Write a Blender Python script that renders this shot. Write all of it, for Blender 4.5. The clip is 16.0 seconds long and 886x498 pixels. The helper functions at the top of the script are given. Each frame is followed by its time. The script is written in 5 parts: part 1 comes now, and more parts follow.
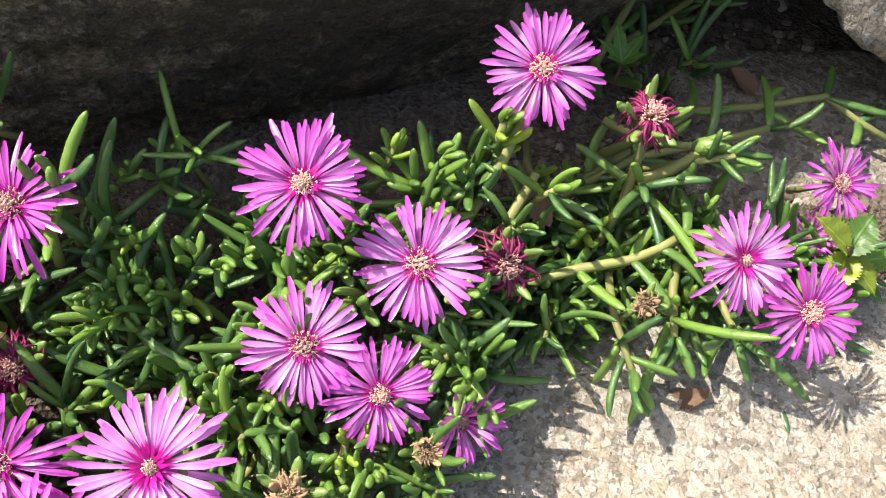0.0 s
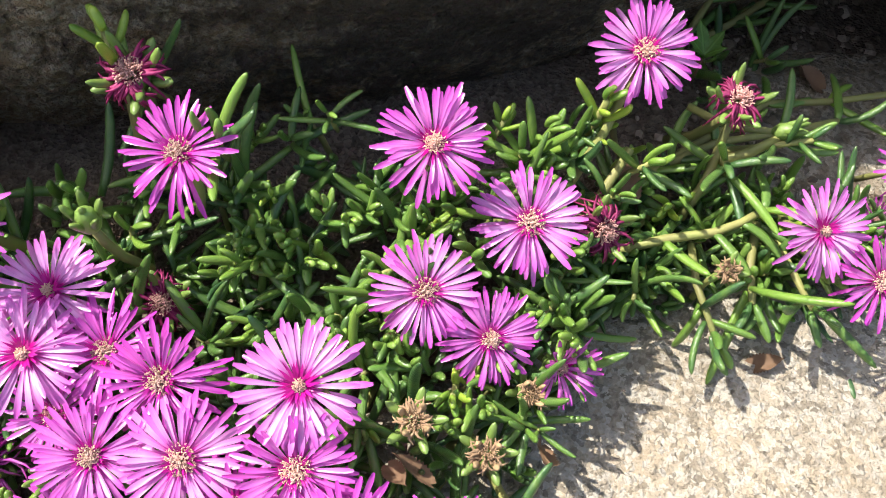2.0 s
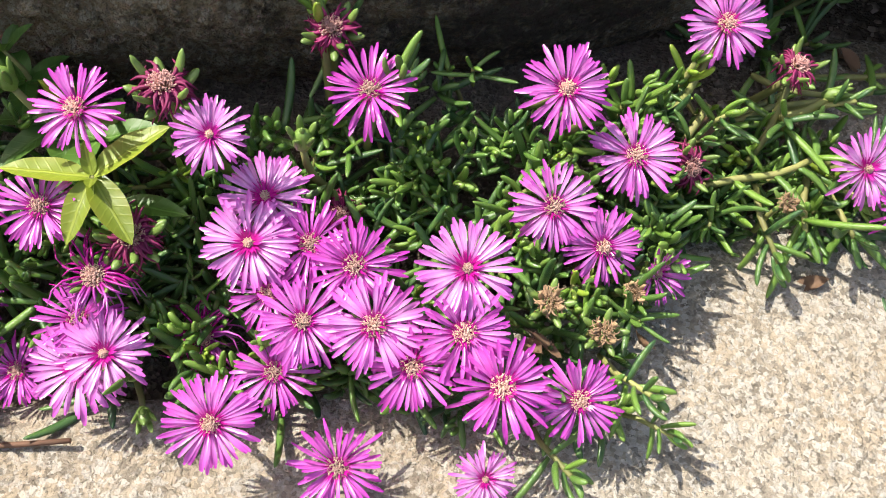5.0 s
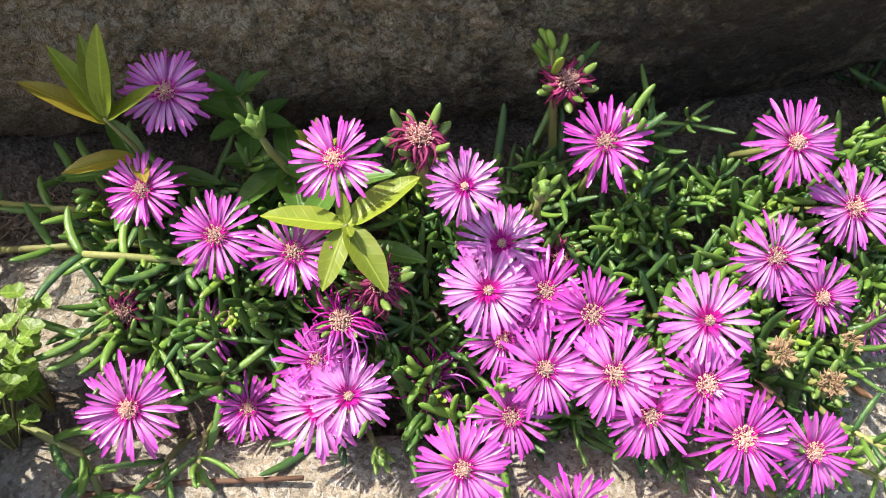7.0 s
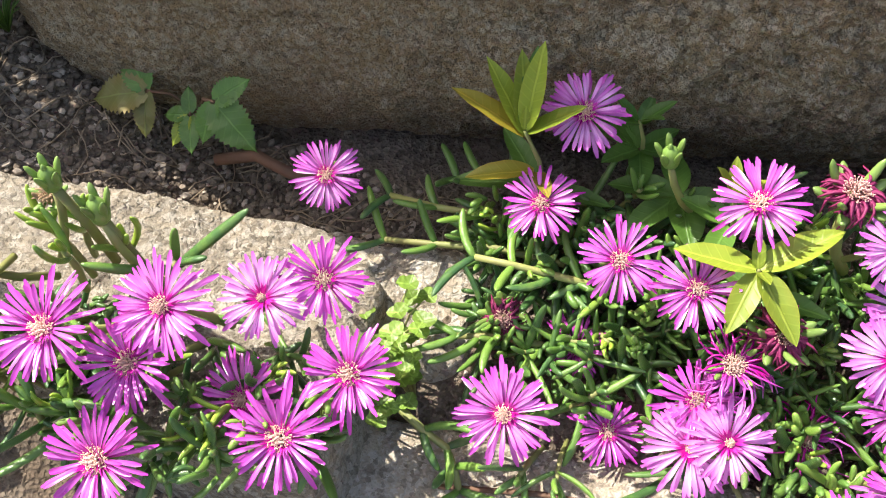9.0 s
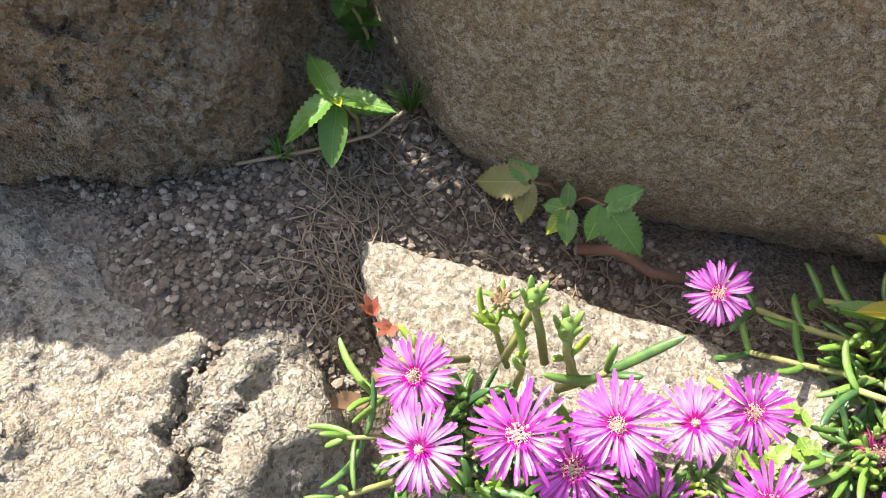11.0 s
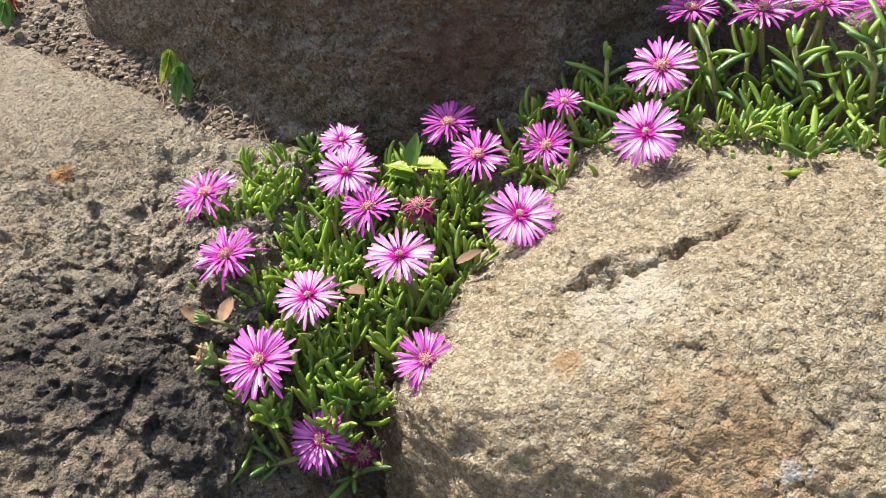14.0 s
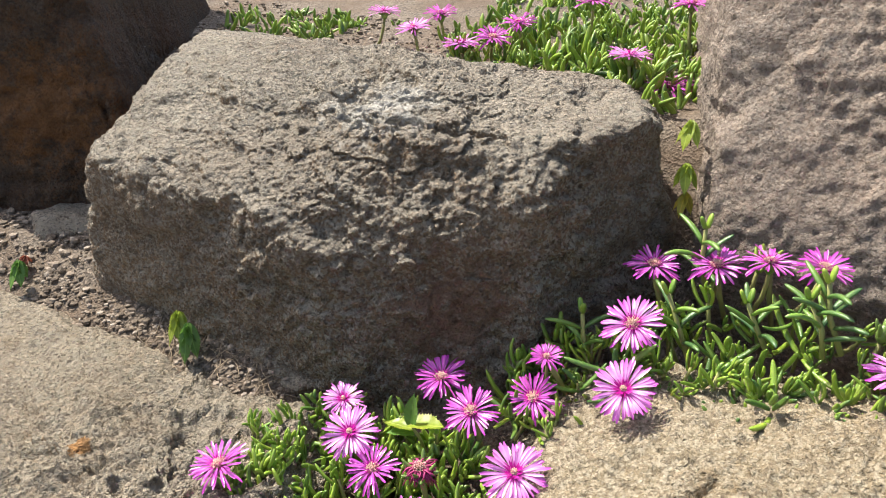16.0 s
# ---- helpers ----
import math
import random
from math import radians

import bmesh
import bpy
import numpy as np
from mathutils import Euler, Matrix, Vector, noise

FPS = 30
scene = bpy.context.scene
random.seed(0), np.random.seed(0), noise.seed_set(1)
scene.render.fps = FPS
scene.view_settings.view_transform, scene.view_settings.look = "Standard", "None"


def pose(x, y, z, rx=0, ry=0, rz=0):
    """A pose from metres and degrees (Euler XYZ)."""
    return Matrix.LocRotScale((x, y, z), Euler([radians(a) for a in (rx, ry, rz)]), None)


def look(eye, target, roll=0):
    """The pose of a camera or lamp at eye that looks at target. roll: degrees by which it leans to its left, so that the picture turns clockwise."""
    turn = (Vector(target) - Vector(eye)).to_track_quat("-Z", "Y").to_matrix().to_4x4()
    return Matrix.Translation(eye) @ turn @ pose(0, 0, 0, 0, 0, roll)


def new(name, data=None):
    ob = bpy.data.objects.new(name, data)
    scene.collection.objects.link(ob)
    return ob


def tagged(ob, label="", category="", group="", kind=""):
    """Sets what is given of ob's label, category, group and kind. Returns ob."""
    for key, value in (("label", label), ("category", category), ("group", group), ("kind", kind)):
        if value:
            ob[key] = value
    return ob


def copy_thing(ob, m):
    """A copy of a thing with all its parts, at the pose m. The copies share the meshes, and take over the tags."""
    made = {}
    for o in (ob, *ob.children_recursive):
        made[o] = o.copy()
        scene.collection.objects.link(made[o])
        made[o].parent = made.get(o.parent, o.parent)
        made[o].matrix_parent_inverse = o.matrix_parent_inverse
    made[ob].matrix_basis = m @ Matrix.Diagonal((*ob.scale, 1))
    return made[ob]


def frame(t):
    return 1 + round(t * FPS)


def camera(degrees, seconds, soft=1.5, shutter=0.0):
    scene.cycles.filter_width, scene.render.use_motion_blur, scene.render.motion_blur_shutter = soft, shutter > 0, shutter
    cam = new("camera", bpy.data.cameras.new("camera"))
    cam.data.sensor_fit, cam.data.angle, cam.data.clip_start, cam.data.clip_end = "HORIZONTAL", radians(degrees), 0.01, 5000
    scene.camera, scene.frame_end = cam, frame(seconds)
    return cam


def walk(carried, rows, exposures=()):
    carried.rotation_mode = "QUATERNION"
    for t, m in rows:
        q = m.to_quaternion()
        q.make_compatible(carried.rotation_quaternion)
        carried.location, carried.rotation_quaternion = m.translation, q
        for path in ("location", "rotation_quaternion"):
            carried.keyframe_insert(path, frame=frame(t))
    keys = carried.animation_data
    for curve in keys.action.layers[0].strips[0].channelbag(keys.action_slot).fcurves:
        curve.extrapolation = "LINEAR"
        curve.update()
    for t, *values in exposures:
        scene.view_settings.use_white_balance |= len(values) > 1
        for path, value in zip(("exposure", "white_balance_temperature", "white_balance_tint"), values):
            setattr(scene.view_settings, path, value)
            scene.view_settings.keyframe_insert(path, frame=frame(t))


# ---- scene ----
cam = camera(54.1, 16.0, 1.0)
PATH = [
    (0, (-0.004, 0.006, 0.295), (0.079, 1.174, -1.326), 4.7),
    (0.5, (-0.014, -0.005, 0.295), (0.068, 1.168, -1.323), 5.3),
    (1, (-0.019, -0.013, 0.297), (0.042, 1.168, -1.316), 5.0),
    (1.5, (-0.025, -0.019, 0.301), (0.038, 1.17, -1.305), 5.6),
    (2, (-0.037, -0.029, 0.306), (0.005, 1.169, -1.295), 5.1),
    (2.5, (-0.045, -0.045, 0.312), (-0.037, 1.158, -1.287), 4.0),
    (3, (-0.051, -0.06, 0.318), (-0.05, 1.15, -1.275), 3.9),
    (3.2, (-0.055, -0.065, 0.323), (-0.046, 1.143, -1.27), 4.1),
    (5.3, (-0.102, -0.114, 0.345), (-0.058, 1.114, -1.232), 6.4),
    (5.5, (-0.11, -0.114, 0.347), (-0.073, 1.114, -1.23), 6.2),
    (6, (-0.138, -0.112, 0.35), (-0.131, 1.105, -1.237), 5.2),
    (6.5, (-0.167, -0.11, 0.353), (-0.167, 1.111, -1.231), 5.2),
    (7, (-0.187, -0.108, 0.355), (-0.182, 1.122, -1.222), 5.8),
    (7.5, (-0.204, -0.105, 0.356), (-0.259, 1.125, -1.221), 4.7),
    (8, (-0.248, -0.11, 0.357), (-0.487, 1.101, -1.216), 1.4),
    (8.2, (-0.258, -0.112, 0.356), (-0.548, 1.093, -1.214), 0.6),
    (10.3, (-0.36, -0.138, 0.381), (-0.826, 0.966, -1.22), 0.3),
    (10.5, (-0.383, -0.142, 0.389), (-0.876, 0.954, -1.21), 0.2),
    (11, (-0.426, -0.15, 0.412), (-1.002, 0.924, -1.173), -1.3),
    (11.5, (-0.437, -0.147, 0.435), (-1.096, 0.969, -1.089), -2.0),
    (12, (-0.436, -0.137, 0.472), (-1.189, 1.086, -0.92), -1.1),
    (12.3, (-0.44, -0.124, 0.504), (-1.248, 1.18, -0.78), -0.7),
    (12.5, (-0.444, -0.12, 0.521), (-1.253, 1.222, -0.722), -0.3),
    (13, (-0.44, -0.121, 0.535), (-1.255, 1.278, -0.64), 0.3),
    (13.5, (-0.441, -0.122, 0.55), (-1.258, 1.317, -0.573), 0.6),
    (14, (-0.436, -0.127, 0.563), (-1.253, 1.343, -0.519), 0.5),
    (14.5, (-0.435, -0.125, 0.58), (-1.256, 1.385, -0.442), 0.3),
    (15, (-0.432, -0.126, 0.596), (-1.26, 1.424, -0.359), -0.3),
    (15.5, (-0.431, -0.127, 0.629), (-1.262, 1.464, -0.255), -0.8),
    (16, (-0.442, -0.138, 0.658), (-1.283, 1.493, -0.136), -1.6),
]
walk(cam, [(t, look(eye, target, roll)) for t, eye, target, roll in PATH], [(0, 0.75), (3, 0.7), (5.5, 0.58), (6.5, 0.58), (8, 0.98), (10.5, 1.18), (11.5, 1.5), (12.2, 1.38), (12.8, 1.08), (14, 0.83), (16, 0.83)])

# ---- light and sky ----
SUN = Vector((-0.52, 0.105, 0.85)).normalized()
world = bpy.data.worlds.new("sky")
scene.world = world
world.use_nodes = True
sky = world.node_tree.nodes.new("ShaderNodeTexSky")
sky.sky_type = "NISHITA"
sky.sun_disc = False
sky.dust_density = 4.0
sky.sun_elevation = math.asin(SUN.z)
sky.sun_rotation = math.atan2(SUN.x, SUN.y)
world.node_tree.links.new(sky.outputs[0], world.node_tree.nodes["Background"].inputs[0])
world.node_tree.nodes["Background"].inputs[1].default_value = 0.15
sun_data = bpy.data.lights.new("sun", "SUN")
sun_data.energy, sun_data.angle, sun_data.color = 5.0, radians(0.5), (1.0, 0.95, 0.87)
sun = new("sun", sun_data)
sun.matrix_world = look((0, 0, 3), Vector((0, 0, 3)) - SUN)


# ---- materials ----
class Mat:
    """A node material with short calls for its nodes."""

    def __init__(self, name):
        self.mat = bpy.data.materials.new(name)
        self.mat.use_nodes = True
        self.t = self.mat.node_tree
        self.b = self.t.nodes["Principled BSDF"]

    def node(self, kind, ins=None, **props):
        n = self.t.nodes.new(kind)
        for k, v in props.items():
            setattr(n, k, v)
        for k, v in (ins or {}).items():
            self.put(n.inputs[k], v)
        return n

    def put(self, socket, v):
        if isinstance(v, bpy.types.NodeSocket):
            self.t.links.new(v, socket)
        else:
            socket.default_value = v

    def coords(self, which="Object"):
        return self.node("ShaderNodeTexCoord").outputs[which]

    def noise(self, vec, scale, detail=4.0, rough=0.55):
        return self.node("ShaderNodeTexNoise", {"Vector": vec, "Scale": scale, "Detail": detail, "Roughness": rough}).outputs["Fac"]

    def voronoi(self, vec, scale, out="Color", feature="F1"):
        return self.node("ShaderNodeTexVoronoi", {"Vector": vec, "Scale": scale}, feature=feature).outputs[out]

    def ramp(self, fac, stops, interp="LINEAR"):
        n = self.node("ShaderNodeValToRGB", {"Fac": fac})
        n.color_ramp.interpolation = interp
        e = n.color_ramp.elements
        while len(e) < len(stops):
            e.new(0.5)
        for el, (p, c) in zip(e, stops):
            el.position = p
            el.color = (*c, 1) if len(c) == 3 else c
        return n.outputs["Color"]

    def mix(self, fac, a, b, blend="MIX"):
        n = self.node("ShaderNodeMix", data_type="RGBA", blend_type=blend)
        self.put(n.inputs[0], fac)
        self.put(n.inputs[6], a)
        self.put(n.inputs[7], b)
        return n.outputs[2]

    def math(self, op, a, b=0.0):
        n = self.node("ShaderNodeMath", operation=op)
        self.put(n.inputs[0], a)
        self.put(n.inputs[1], b)
        return n.outputs[0]

    def bump(self, height, strength, distance, normal=None):
        ins = {"Height": height, "Strength": strength, "Distance": distance}
        if normal is not None:
            ins["Normal"] = normal
        return self.node("ShaderNodeBump", ins).outputs[0]

    def set(self, **kw):
        for k, v in kw.items():
            self.put(self.b.inputs[k.replace("_", " ")], v)
        return self.mat


def col(*c):
    return (*c, 1.0)


def stone_material(name, base, dark, light, stain, grain=600.0, stain_at=0.56, lichen=0.0, relief=1.0, patina=0.35, top=None, spots=(), speck=1.0):
    """Weathered granite: mineral grains, blotches, stains, a greyer crust on upward faces with sunlit paleness painted
    in, and a pitted surface.
    spots: (place, radius, colour) of lichen and rust marks, tinted patches and painted shade."""
    m = Mat(name)
    v = m.coords()
    blotch = m.noise(v, 9.0, 6.0, 0.6)
    fine = m.noise(v, 75.0, 6.0, 0.7)
    c = m.mix(m.ramp(blotch, [(0.34, (0, 0, 0)), (0.66, (1, 1, 1))]), col(*base), col(*stain))
    # upward faces: greyer crust tone, with the sunlit paleness put into the colour
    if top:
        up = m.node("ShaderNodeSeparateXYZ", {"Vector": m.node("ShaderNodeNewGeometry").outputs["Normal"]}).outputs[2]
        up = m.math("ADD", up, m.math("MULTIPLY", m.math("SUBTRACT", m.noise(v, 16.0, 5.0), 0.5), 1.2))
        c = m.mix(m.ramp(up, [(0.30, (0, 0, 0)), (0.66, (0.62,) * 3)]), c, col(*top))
    c = m.mix(m.ramp(fine, [(0.38, (0.9 * speck,) * 3), (0.54, (0, 0, 0))]), c, col(*dark))
    c = m.mix(m.ramp(m.noise(v, 190.0, 4.0, 0.7), [(0.50, (0, 0, 0)), (0.64, (0.75,) * 3)]), c, col(*light))
    warp = m.node("ShaderNodeTexNoise", {"Vector": v, "Scale": grain * 0.9, "Detail": 2.0}).outputs["Color"]
    warped = m.node("ShaderNodeVectorMath", {0: v, 1: m.node("ShaderNodeVectorMath", {0: warp, "Scale": 1.6 / grain}, operation="SCALE").outputs[0]}, operation="ADD").outputs[0]
    grains = m.node("ShaderNodeSeparateColor", {"Color": m.voronoi(warped, grain)}).outputs[0]
    bright = m.ramp(grains, [(0.62, (0, 0, 0)), (0.80, (1, 1, 1))])
    black = m.ramp(grains, [(0.14, (1, 1, 1)), (0.19, (0, 0, 0))])
    c = m.mix(m.math("MULTIPLY", bright, 0.7), c, col(*light))
    c = m.mix(m.math("MULTIPLY", black, 0.35 + 0.4 * speck), c, col(*dark))
    age = m.ramp(m.noise(v, 24.0, 8.0, 0.72), [(stain_at, (0, 0, 0)), (stain_at + 0.14, (1, 1, 1))])
    c = m.mix(m.math("MULTIPLY", age, patina), c, col(*dark))
    wide = m.ramp(m.noise(v, 7.0, 6.0, 0.62), [(0.48, (0, 0, 0)), (0.62, (1, 1, 1))])
    c = m.mix(m.math("MULTIPLY", wide, 0.8 * patina), c, m.mix(0.45, col(*stain), col(*dark)))
    if lichen > 0:
        patch = m.ramp(m.noise(v, 14.0, 8.0, 0.6), [(0.66, (0, 0, 0)), (0.70, (1, 1, 1))])
        c = m.mix(m.math("MULTIPLY", patch, lichen), c, col(0.42, 0.43, 0.38))
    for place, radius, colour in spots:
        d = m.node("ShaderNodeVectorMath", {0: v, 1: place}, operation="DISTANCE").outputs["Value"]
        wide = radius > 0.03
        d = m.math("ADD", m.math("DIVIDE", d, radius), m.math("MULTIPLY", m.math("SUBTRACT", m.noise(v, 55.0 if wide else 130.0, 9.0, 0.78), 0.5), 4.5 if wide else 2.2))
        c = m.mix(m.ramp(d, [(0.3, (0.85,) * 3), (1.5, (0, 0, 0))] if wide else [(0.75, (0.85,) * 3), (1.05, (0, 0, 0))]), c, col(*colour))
    # grit: rounded mineral grains of two sizes standing proud, with shade painted dark in the pits between them
    coarse = m.voronoi(warped, grain * 0.50, "Distance")
    small = m.voronoi(warped, grain * 1.35, "Distance")
    uneven = m.noise(v, 120.0, 7.0, 0.72)
    c = m.mix(m.ramp(m.math("ADD", m.math("MULTIPLY", coarse, 0.5), m.math("SUBTRACT", 0.75, uneven)), [(0.62, (0, 0, 0)), (0.95, (0.45 * min(1.0, relief),) * 3)]), c, col(*dark))
    n0 = m.bump(uneven, 1.0, 0.0075 * relief)
    n1 = m.bump(m.math("SUBTRACT", 1.0, coarse), 1.0, 0.0034 * relief, n0)
    n2 = m.bump(m.math("SUBTRACT", 1.0, small), 1.0, 0.0012 * relief, n1)
    return m.set(Base_Color=c, Roughness=m.ramp(fine, [(0.3, (0.72,) * 3), (0.7, (0.95,) * 3)]), Normal=n2)


WHITE_LICHEN, RUST = (0.45, 0.46, 0.46), (0.42, 0.20, 0.05)
# the widest, near-black spot paints deep shade onto the boulder's right foot
STONE_A = stone_material("brown_granite", (0.333, 0.249, 0.145), (0.108, 0.084, 0.058), (0.507, 0.439, 0.312), (0.362, 0.253, 0.129), 480, 0.6, 0.0, 1.0, 0.3, (0.315, 0.264, 0.171),
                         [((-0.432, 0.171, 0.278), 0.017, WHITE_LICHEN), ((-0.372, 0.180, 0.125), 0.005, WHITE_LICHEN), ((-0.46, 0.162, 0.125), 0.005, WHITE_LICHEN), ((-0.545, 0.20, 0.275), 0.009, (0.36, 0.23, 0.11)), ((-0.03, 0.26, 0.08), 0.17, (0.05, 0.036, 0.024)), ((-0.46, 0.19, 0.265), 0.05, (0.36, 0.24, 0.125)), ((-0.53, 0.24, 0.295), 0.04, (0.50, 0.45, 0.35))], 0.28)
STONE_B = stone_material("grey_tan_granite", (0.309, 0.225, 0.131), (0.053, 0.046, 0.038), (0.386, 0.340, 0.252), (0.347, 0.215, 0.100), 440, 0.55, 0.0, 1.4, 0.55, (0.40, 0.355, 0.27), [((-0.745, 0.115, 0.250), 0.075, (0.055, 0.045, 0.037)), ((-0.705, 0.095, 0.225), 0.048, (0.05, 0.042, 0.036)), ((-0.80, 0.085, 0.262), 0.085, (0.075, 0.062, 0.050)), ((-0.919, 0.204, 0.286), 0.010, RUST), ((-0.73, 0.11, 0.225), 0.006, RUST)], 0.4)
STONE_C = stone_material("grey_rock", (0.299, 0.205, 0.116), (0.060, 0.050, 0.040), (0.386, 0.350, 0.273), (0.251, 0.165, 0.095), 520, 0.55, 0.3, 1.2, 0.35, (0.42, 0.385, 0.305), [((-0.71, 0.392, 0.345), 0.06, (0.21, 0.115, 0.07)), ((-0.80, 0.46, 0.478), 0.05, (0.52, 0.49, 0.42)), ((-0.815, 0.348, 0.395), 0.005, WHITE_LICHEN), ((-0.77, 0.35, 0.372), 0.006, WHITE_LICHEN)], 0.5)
STONE_D = stone_material("mauve_grey_rock", (0.270, 0.214, 0.163), (0.091, 0.073, 0.059), (0.357, 0.297, 0.234), (0.303, 0.225, 0.166), 560, 0.55, 0.2, 0.75, 0.4, None, (), 0.55)
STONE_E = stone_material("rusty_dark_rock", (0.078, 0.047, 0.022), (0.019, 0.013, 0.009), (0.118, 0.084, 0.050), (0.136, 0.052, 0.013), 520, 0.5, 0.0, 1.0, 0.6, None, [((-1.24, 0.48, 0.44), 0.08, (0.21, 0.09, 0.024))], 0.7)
STONE_F = stone_material("pale_granite", (0.427, 0.371, 0.285), (0.156, 0.134, 0.100), (0.509, 0.473, 0.404), (0.399, 0.319, 0.216), 430, 0.58, 0.0, 0.45, 0.35, None, (), 0.7)
STONE_H = stone_material("beige_granite", (0.318, 0.273, 0.203), (0.118, 0.099, 0.072), (0.423, 0.383, 0.311), (0.282, 0.227, 0.150), 380, 0.60, 0.0, 0.6, 0.30, None, (), 0.5)
STONE_G = stone_material("pale_grey_granite", (0.438, 0.381, 0.290), (0.086, 0.075, 0.061), (0.522, 0.473, 0.389), (0.402, 0.325, 0.213), 380, 0.56, 0.2, 1.3, 0.35, None, (), 0.5)


def soil_material():
    m = Mat("dry_soil")
    v = m.coords()
    crumbs = m.voronoi(v, 420.0)
    c = m.mix(m.ramp(crumbs, [(0.2, (0, 0, 0)), (0.8, (1, 1, 1))]), col(0.085, 0.066, 0.048), col(0.235, 0.19, 0.14))
    c = m.mix(m.ramp(m.noise(v, 18.0, 6.0), [(0.4, (0, 0, 0)), (0.65, (1, 1, 1))]), c, col(0.14, 0.10, 0.066))
    h = m.bump(m.voronoi(v, 420.0, "Distance"), 0.9, 0.002)
    h = m.bump(m.noise(v, 60.0, 6.0, 0.7), 0.9, 0.008, h)
    return m.set(Base_Color=c, Roughness=0.95, Normal=h)


SOIL = soil_material()


def pebble_material():
    m = Mat("soil_crumbs")
    r = m.node("ShaderNodeNewGeometry").outputs["Random Per Island"]
    c = m.ramp(r, [(0.0, (0.075, 0.055, 0.038)), (0.45, (0.16, 0.125, 0.088)), (0.85, (0.25, 0.20, 0.15)), (1.0, (0.40, 0.34, 0.27))])
    n = m.bump(m.noise(m.coords(), 500.0, 4.0), 0.6, 0.001)
    return m.set(Base_Color=c, Roughness=0.95, Normal=n)


PEBBLE = pebble_material()


def petal_material(name, outer, inner, pale):
    """Silky petal: deep magenta at the foot, a pale sheen painted along the blade, fine lengthwise veins."""
    m = Mat(name)
    p = m.coords()
    sep = m.node("ShaderNodeSeparateXYZ", {"Vector": p})
    x, y = sep.outputs[0], sep.outputs[1]
    along = m.math("DIVIDE", y, 0.0215)
    c = m.ramp(along, [(0.16, inner), (0.36, tuple(0.5 * a + 0.5 * b for a, b in zip(pale, outer))), (0.60, pale), (0.98, outer)])
    stretched = m.node("ShaderNodeMapping", {"Vector": p, "Scale": (2600.0, 60.0, 60.0)}).outputs[0]
    veins = m.noise(stretched, 1.0, 2.0)
    c = m.mix(m.ramp(veins, [(0.35, (0.25,) * 3), (0.7, (0, 0, 0))]), c, col(*inner))
    rnd = m.node("ShaderNodeObjectInfo").outputs["Random"]
    c = m.node("ShaderNodeHueSaturation", {"Color": c, "Value": m.math("ADD", m.math("MULTIPLY", rnd, 0.24), 0.88), "Hue": m.math("ADD", m.math("MULTIPLY", rnd, 0.016), 0.492)}).outputs[0]
    m.set(Base_Color=c, Roughness=0.27, Normal=m.bump(veins, 0.35, 0.0004))
    m.b.inputs["Specular IOR Level"].default_value = 0.65
    m.b.inputs["Sheen Weight"].default_value = 0.25
    m.b.inputs["Sheen Roughness"].default_value = 0.35
    tr = m.node("ShaderNodeBsdfTranslucent", {"Color": c})
    mixer = m.node("ShaderNodeMixShader", {0: 0.30, 1: m.b.outputs[0], 2: tr.outputs[0]})
    m.t.links.new(mixer.outputs[0], m.t.nodes["Material Output"].inputs[0])
    return m.mat


PETAL = petal_material("pink_petal", (0.63, 0.100, 0.56), (0.60, 0.010, 0.37), (0.77, 0.26, 0.70))
# paler variant: more of the silky glint is painted into the blade colour
PETAL_PALE = petal_material("pale_pink_petal", (0.68, 0.16, 0.61), (0.62, 0.013, 0.39), (0.85, 0.44, 0.81))
PETAL_DEEP = petal_material("magenta_petal", (0.58, 0.06, 0.50), (0.52, 0.007, 0.30), (0.68, 0.15, 0.60))


def plain_material(name, a, b, rough=0.6, scale=200.0, translucent=0.0, bump=0.0006, spec=0.5, island=False):
    m = Mat(name)
    v = m.coords()
    c = m.mix(m.noise(v, scale, 4.0), col(*a), col(*b))
    if island:
        rnd = m.node("ShaderNodeNewGeometry").outputs["Random Per Island"]
    else:
        rnd = m.node("ShaderNodeObjectInfo").outputs["Random"]
    c = m.node("ShaderNodeHueSaturation", {"Color": c, "Value": m.math("ADD", m.math("MULTIPLY", rnd, 0.5), 0.75)}).outputs[0]
    m.set(Base_Color=c, Roughness=rough, Normal=m.bump(m.noise(v, scale * 3, 3.0), 0.4, bump))
    m.b.inputs["Specular IOR Level"].default_value = spec
    if translucent > 0:
        tr = m.node("ShaderNodeBsdfTranslucent", {"Color": c})
        mixer = m.node("ShaderNodeMixShader", {0: translucent, 1: m.b.outputs[0], 2: tr.outputs[0]})
        m.t.links.new(mixer.outputs[0], m.t.nodes["Material Output"].inputs[0])
    return m.mat


def leaf_material(name, young, old, tip, island):
    """Fleshy leaf: waxy, slightly papillose skin, paler and redder towards some tips."""
    m = Mat(name)
    v = m.coords()
    if island:
        rnd = m.node("ShaderNodeNewGeometry").outputs["Random Per Island"]
    else:
        rnd = m.node("ShaderNodeObjectInfo").outputs["Random"]
    c = m.mix(rnd, col(*old), col(*young))
    c = m.mix(m.ramp(m.noise(v, 90.0, 3.0), [(0.45, (0, 0, 0)), (0.75, (0.7,) * 3)]), c, col(*tip))
    n = m.bump(m.voronoi(v, 1500.0, "Distance"), 0.3, 0.0004)
    m.set(Base_Color=c, Roughness=0.35, Normal=n)
    m.b.inputs["Specular IOR Level"].default_value = 0.5
    m.b.inputs["Subsurface Weight"].default_value = 0.15
    m.b.inputs["Subsurface Radius"].default_value = (0.002, 0.004, 0.001)
    return m.mat


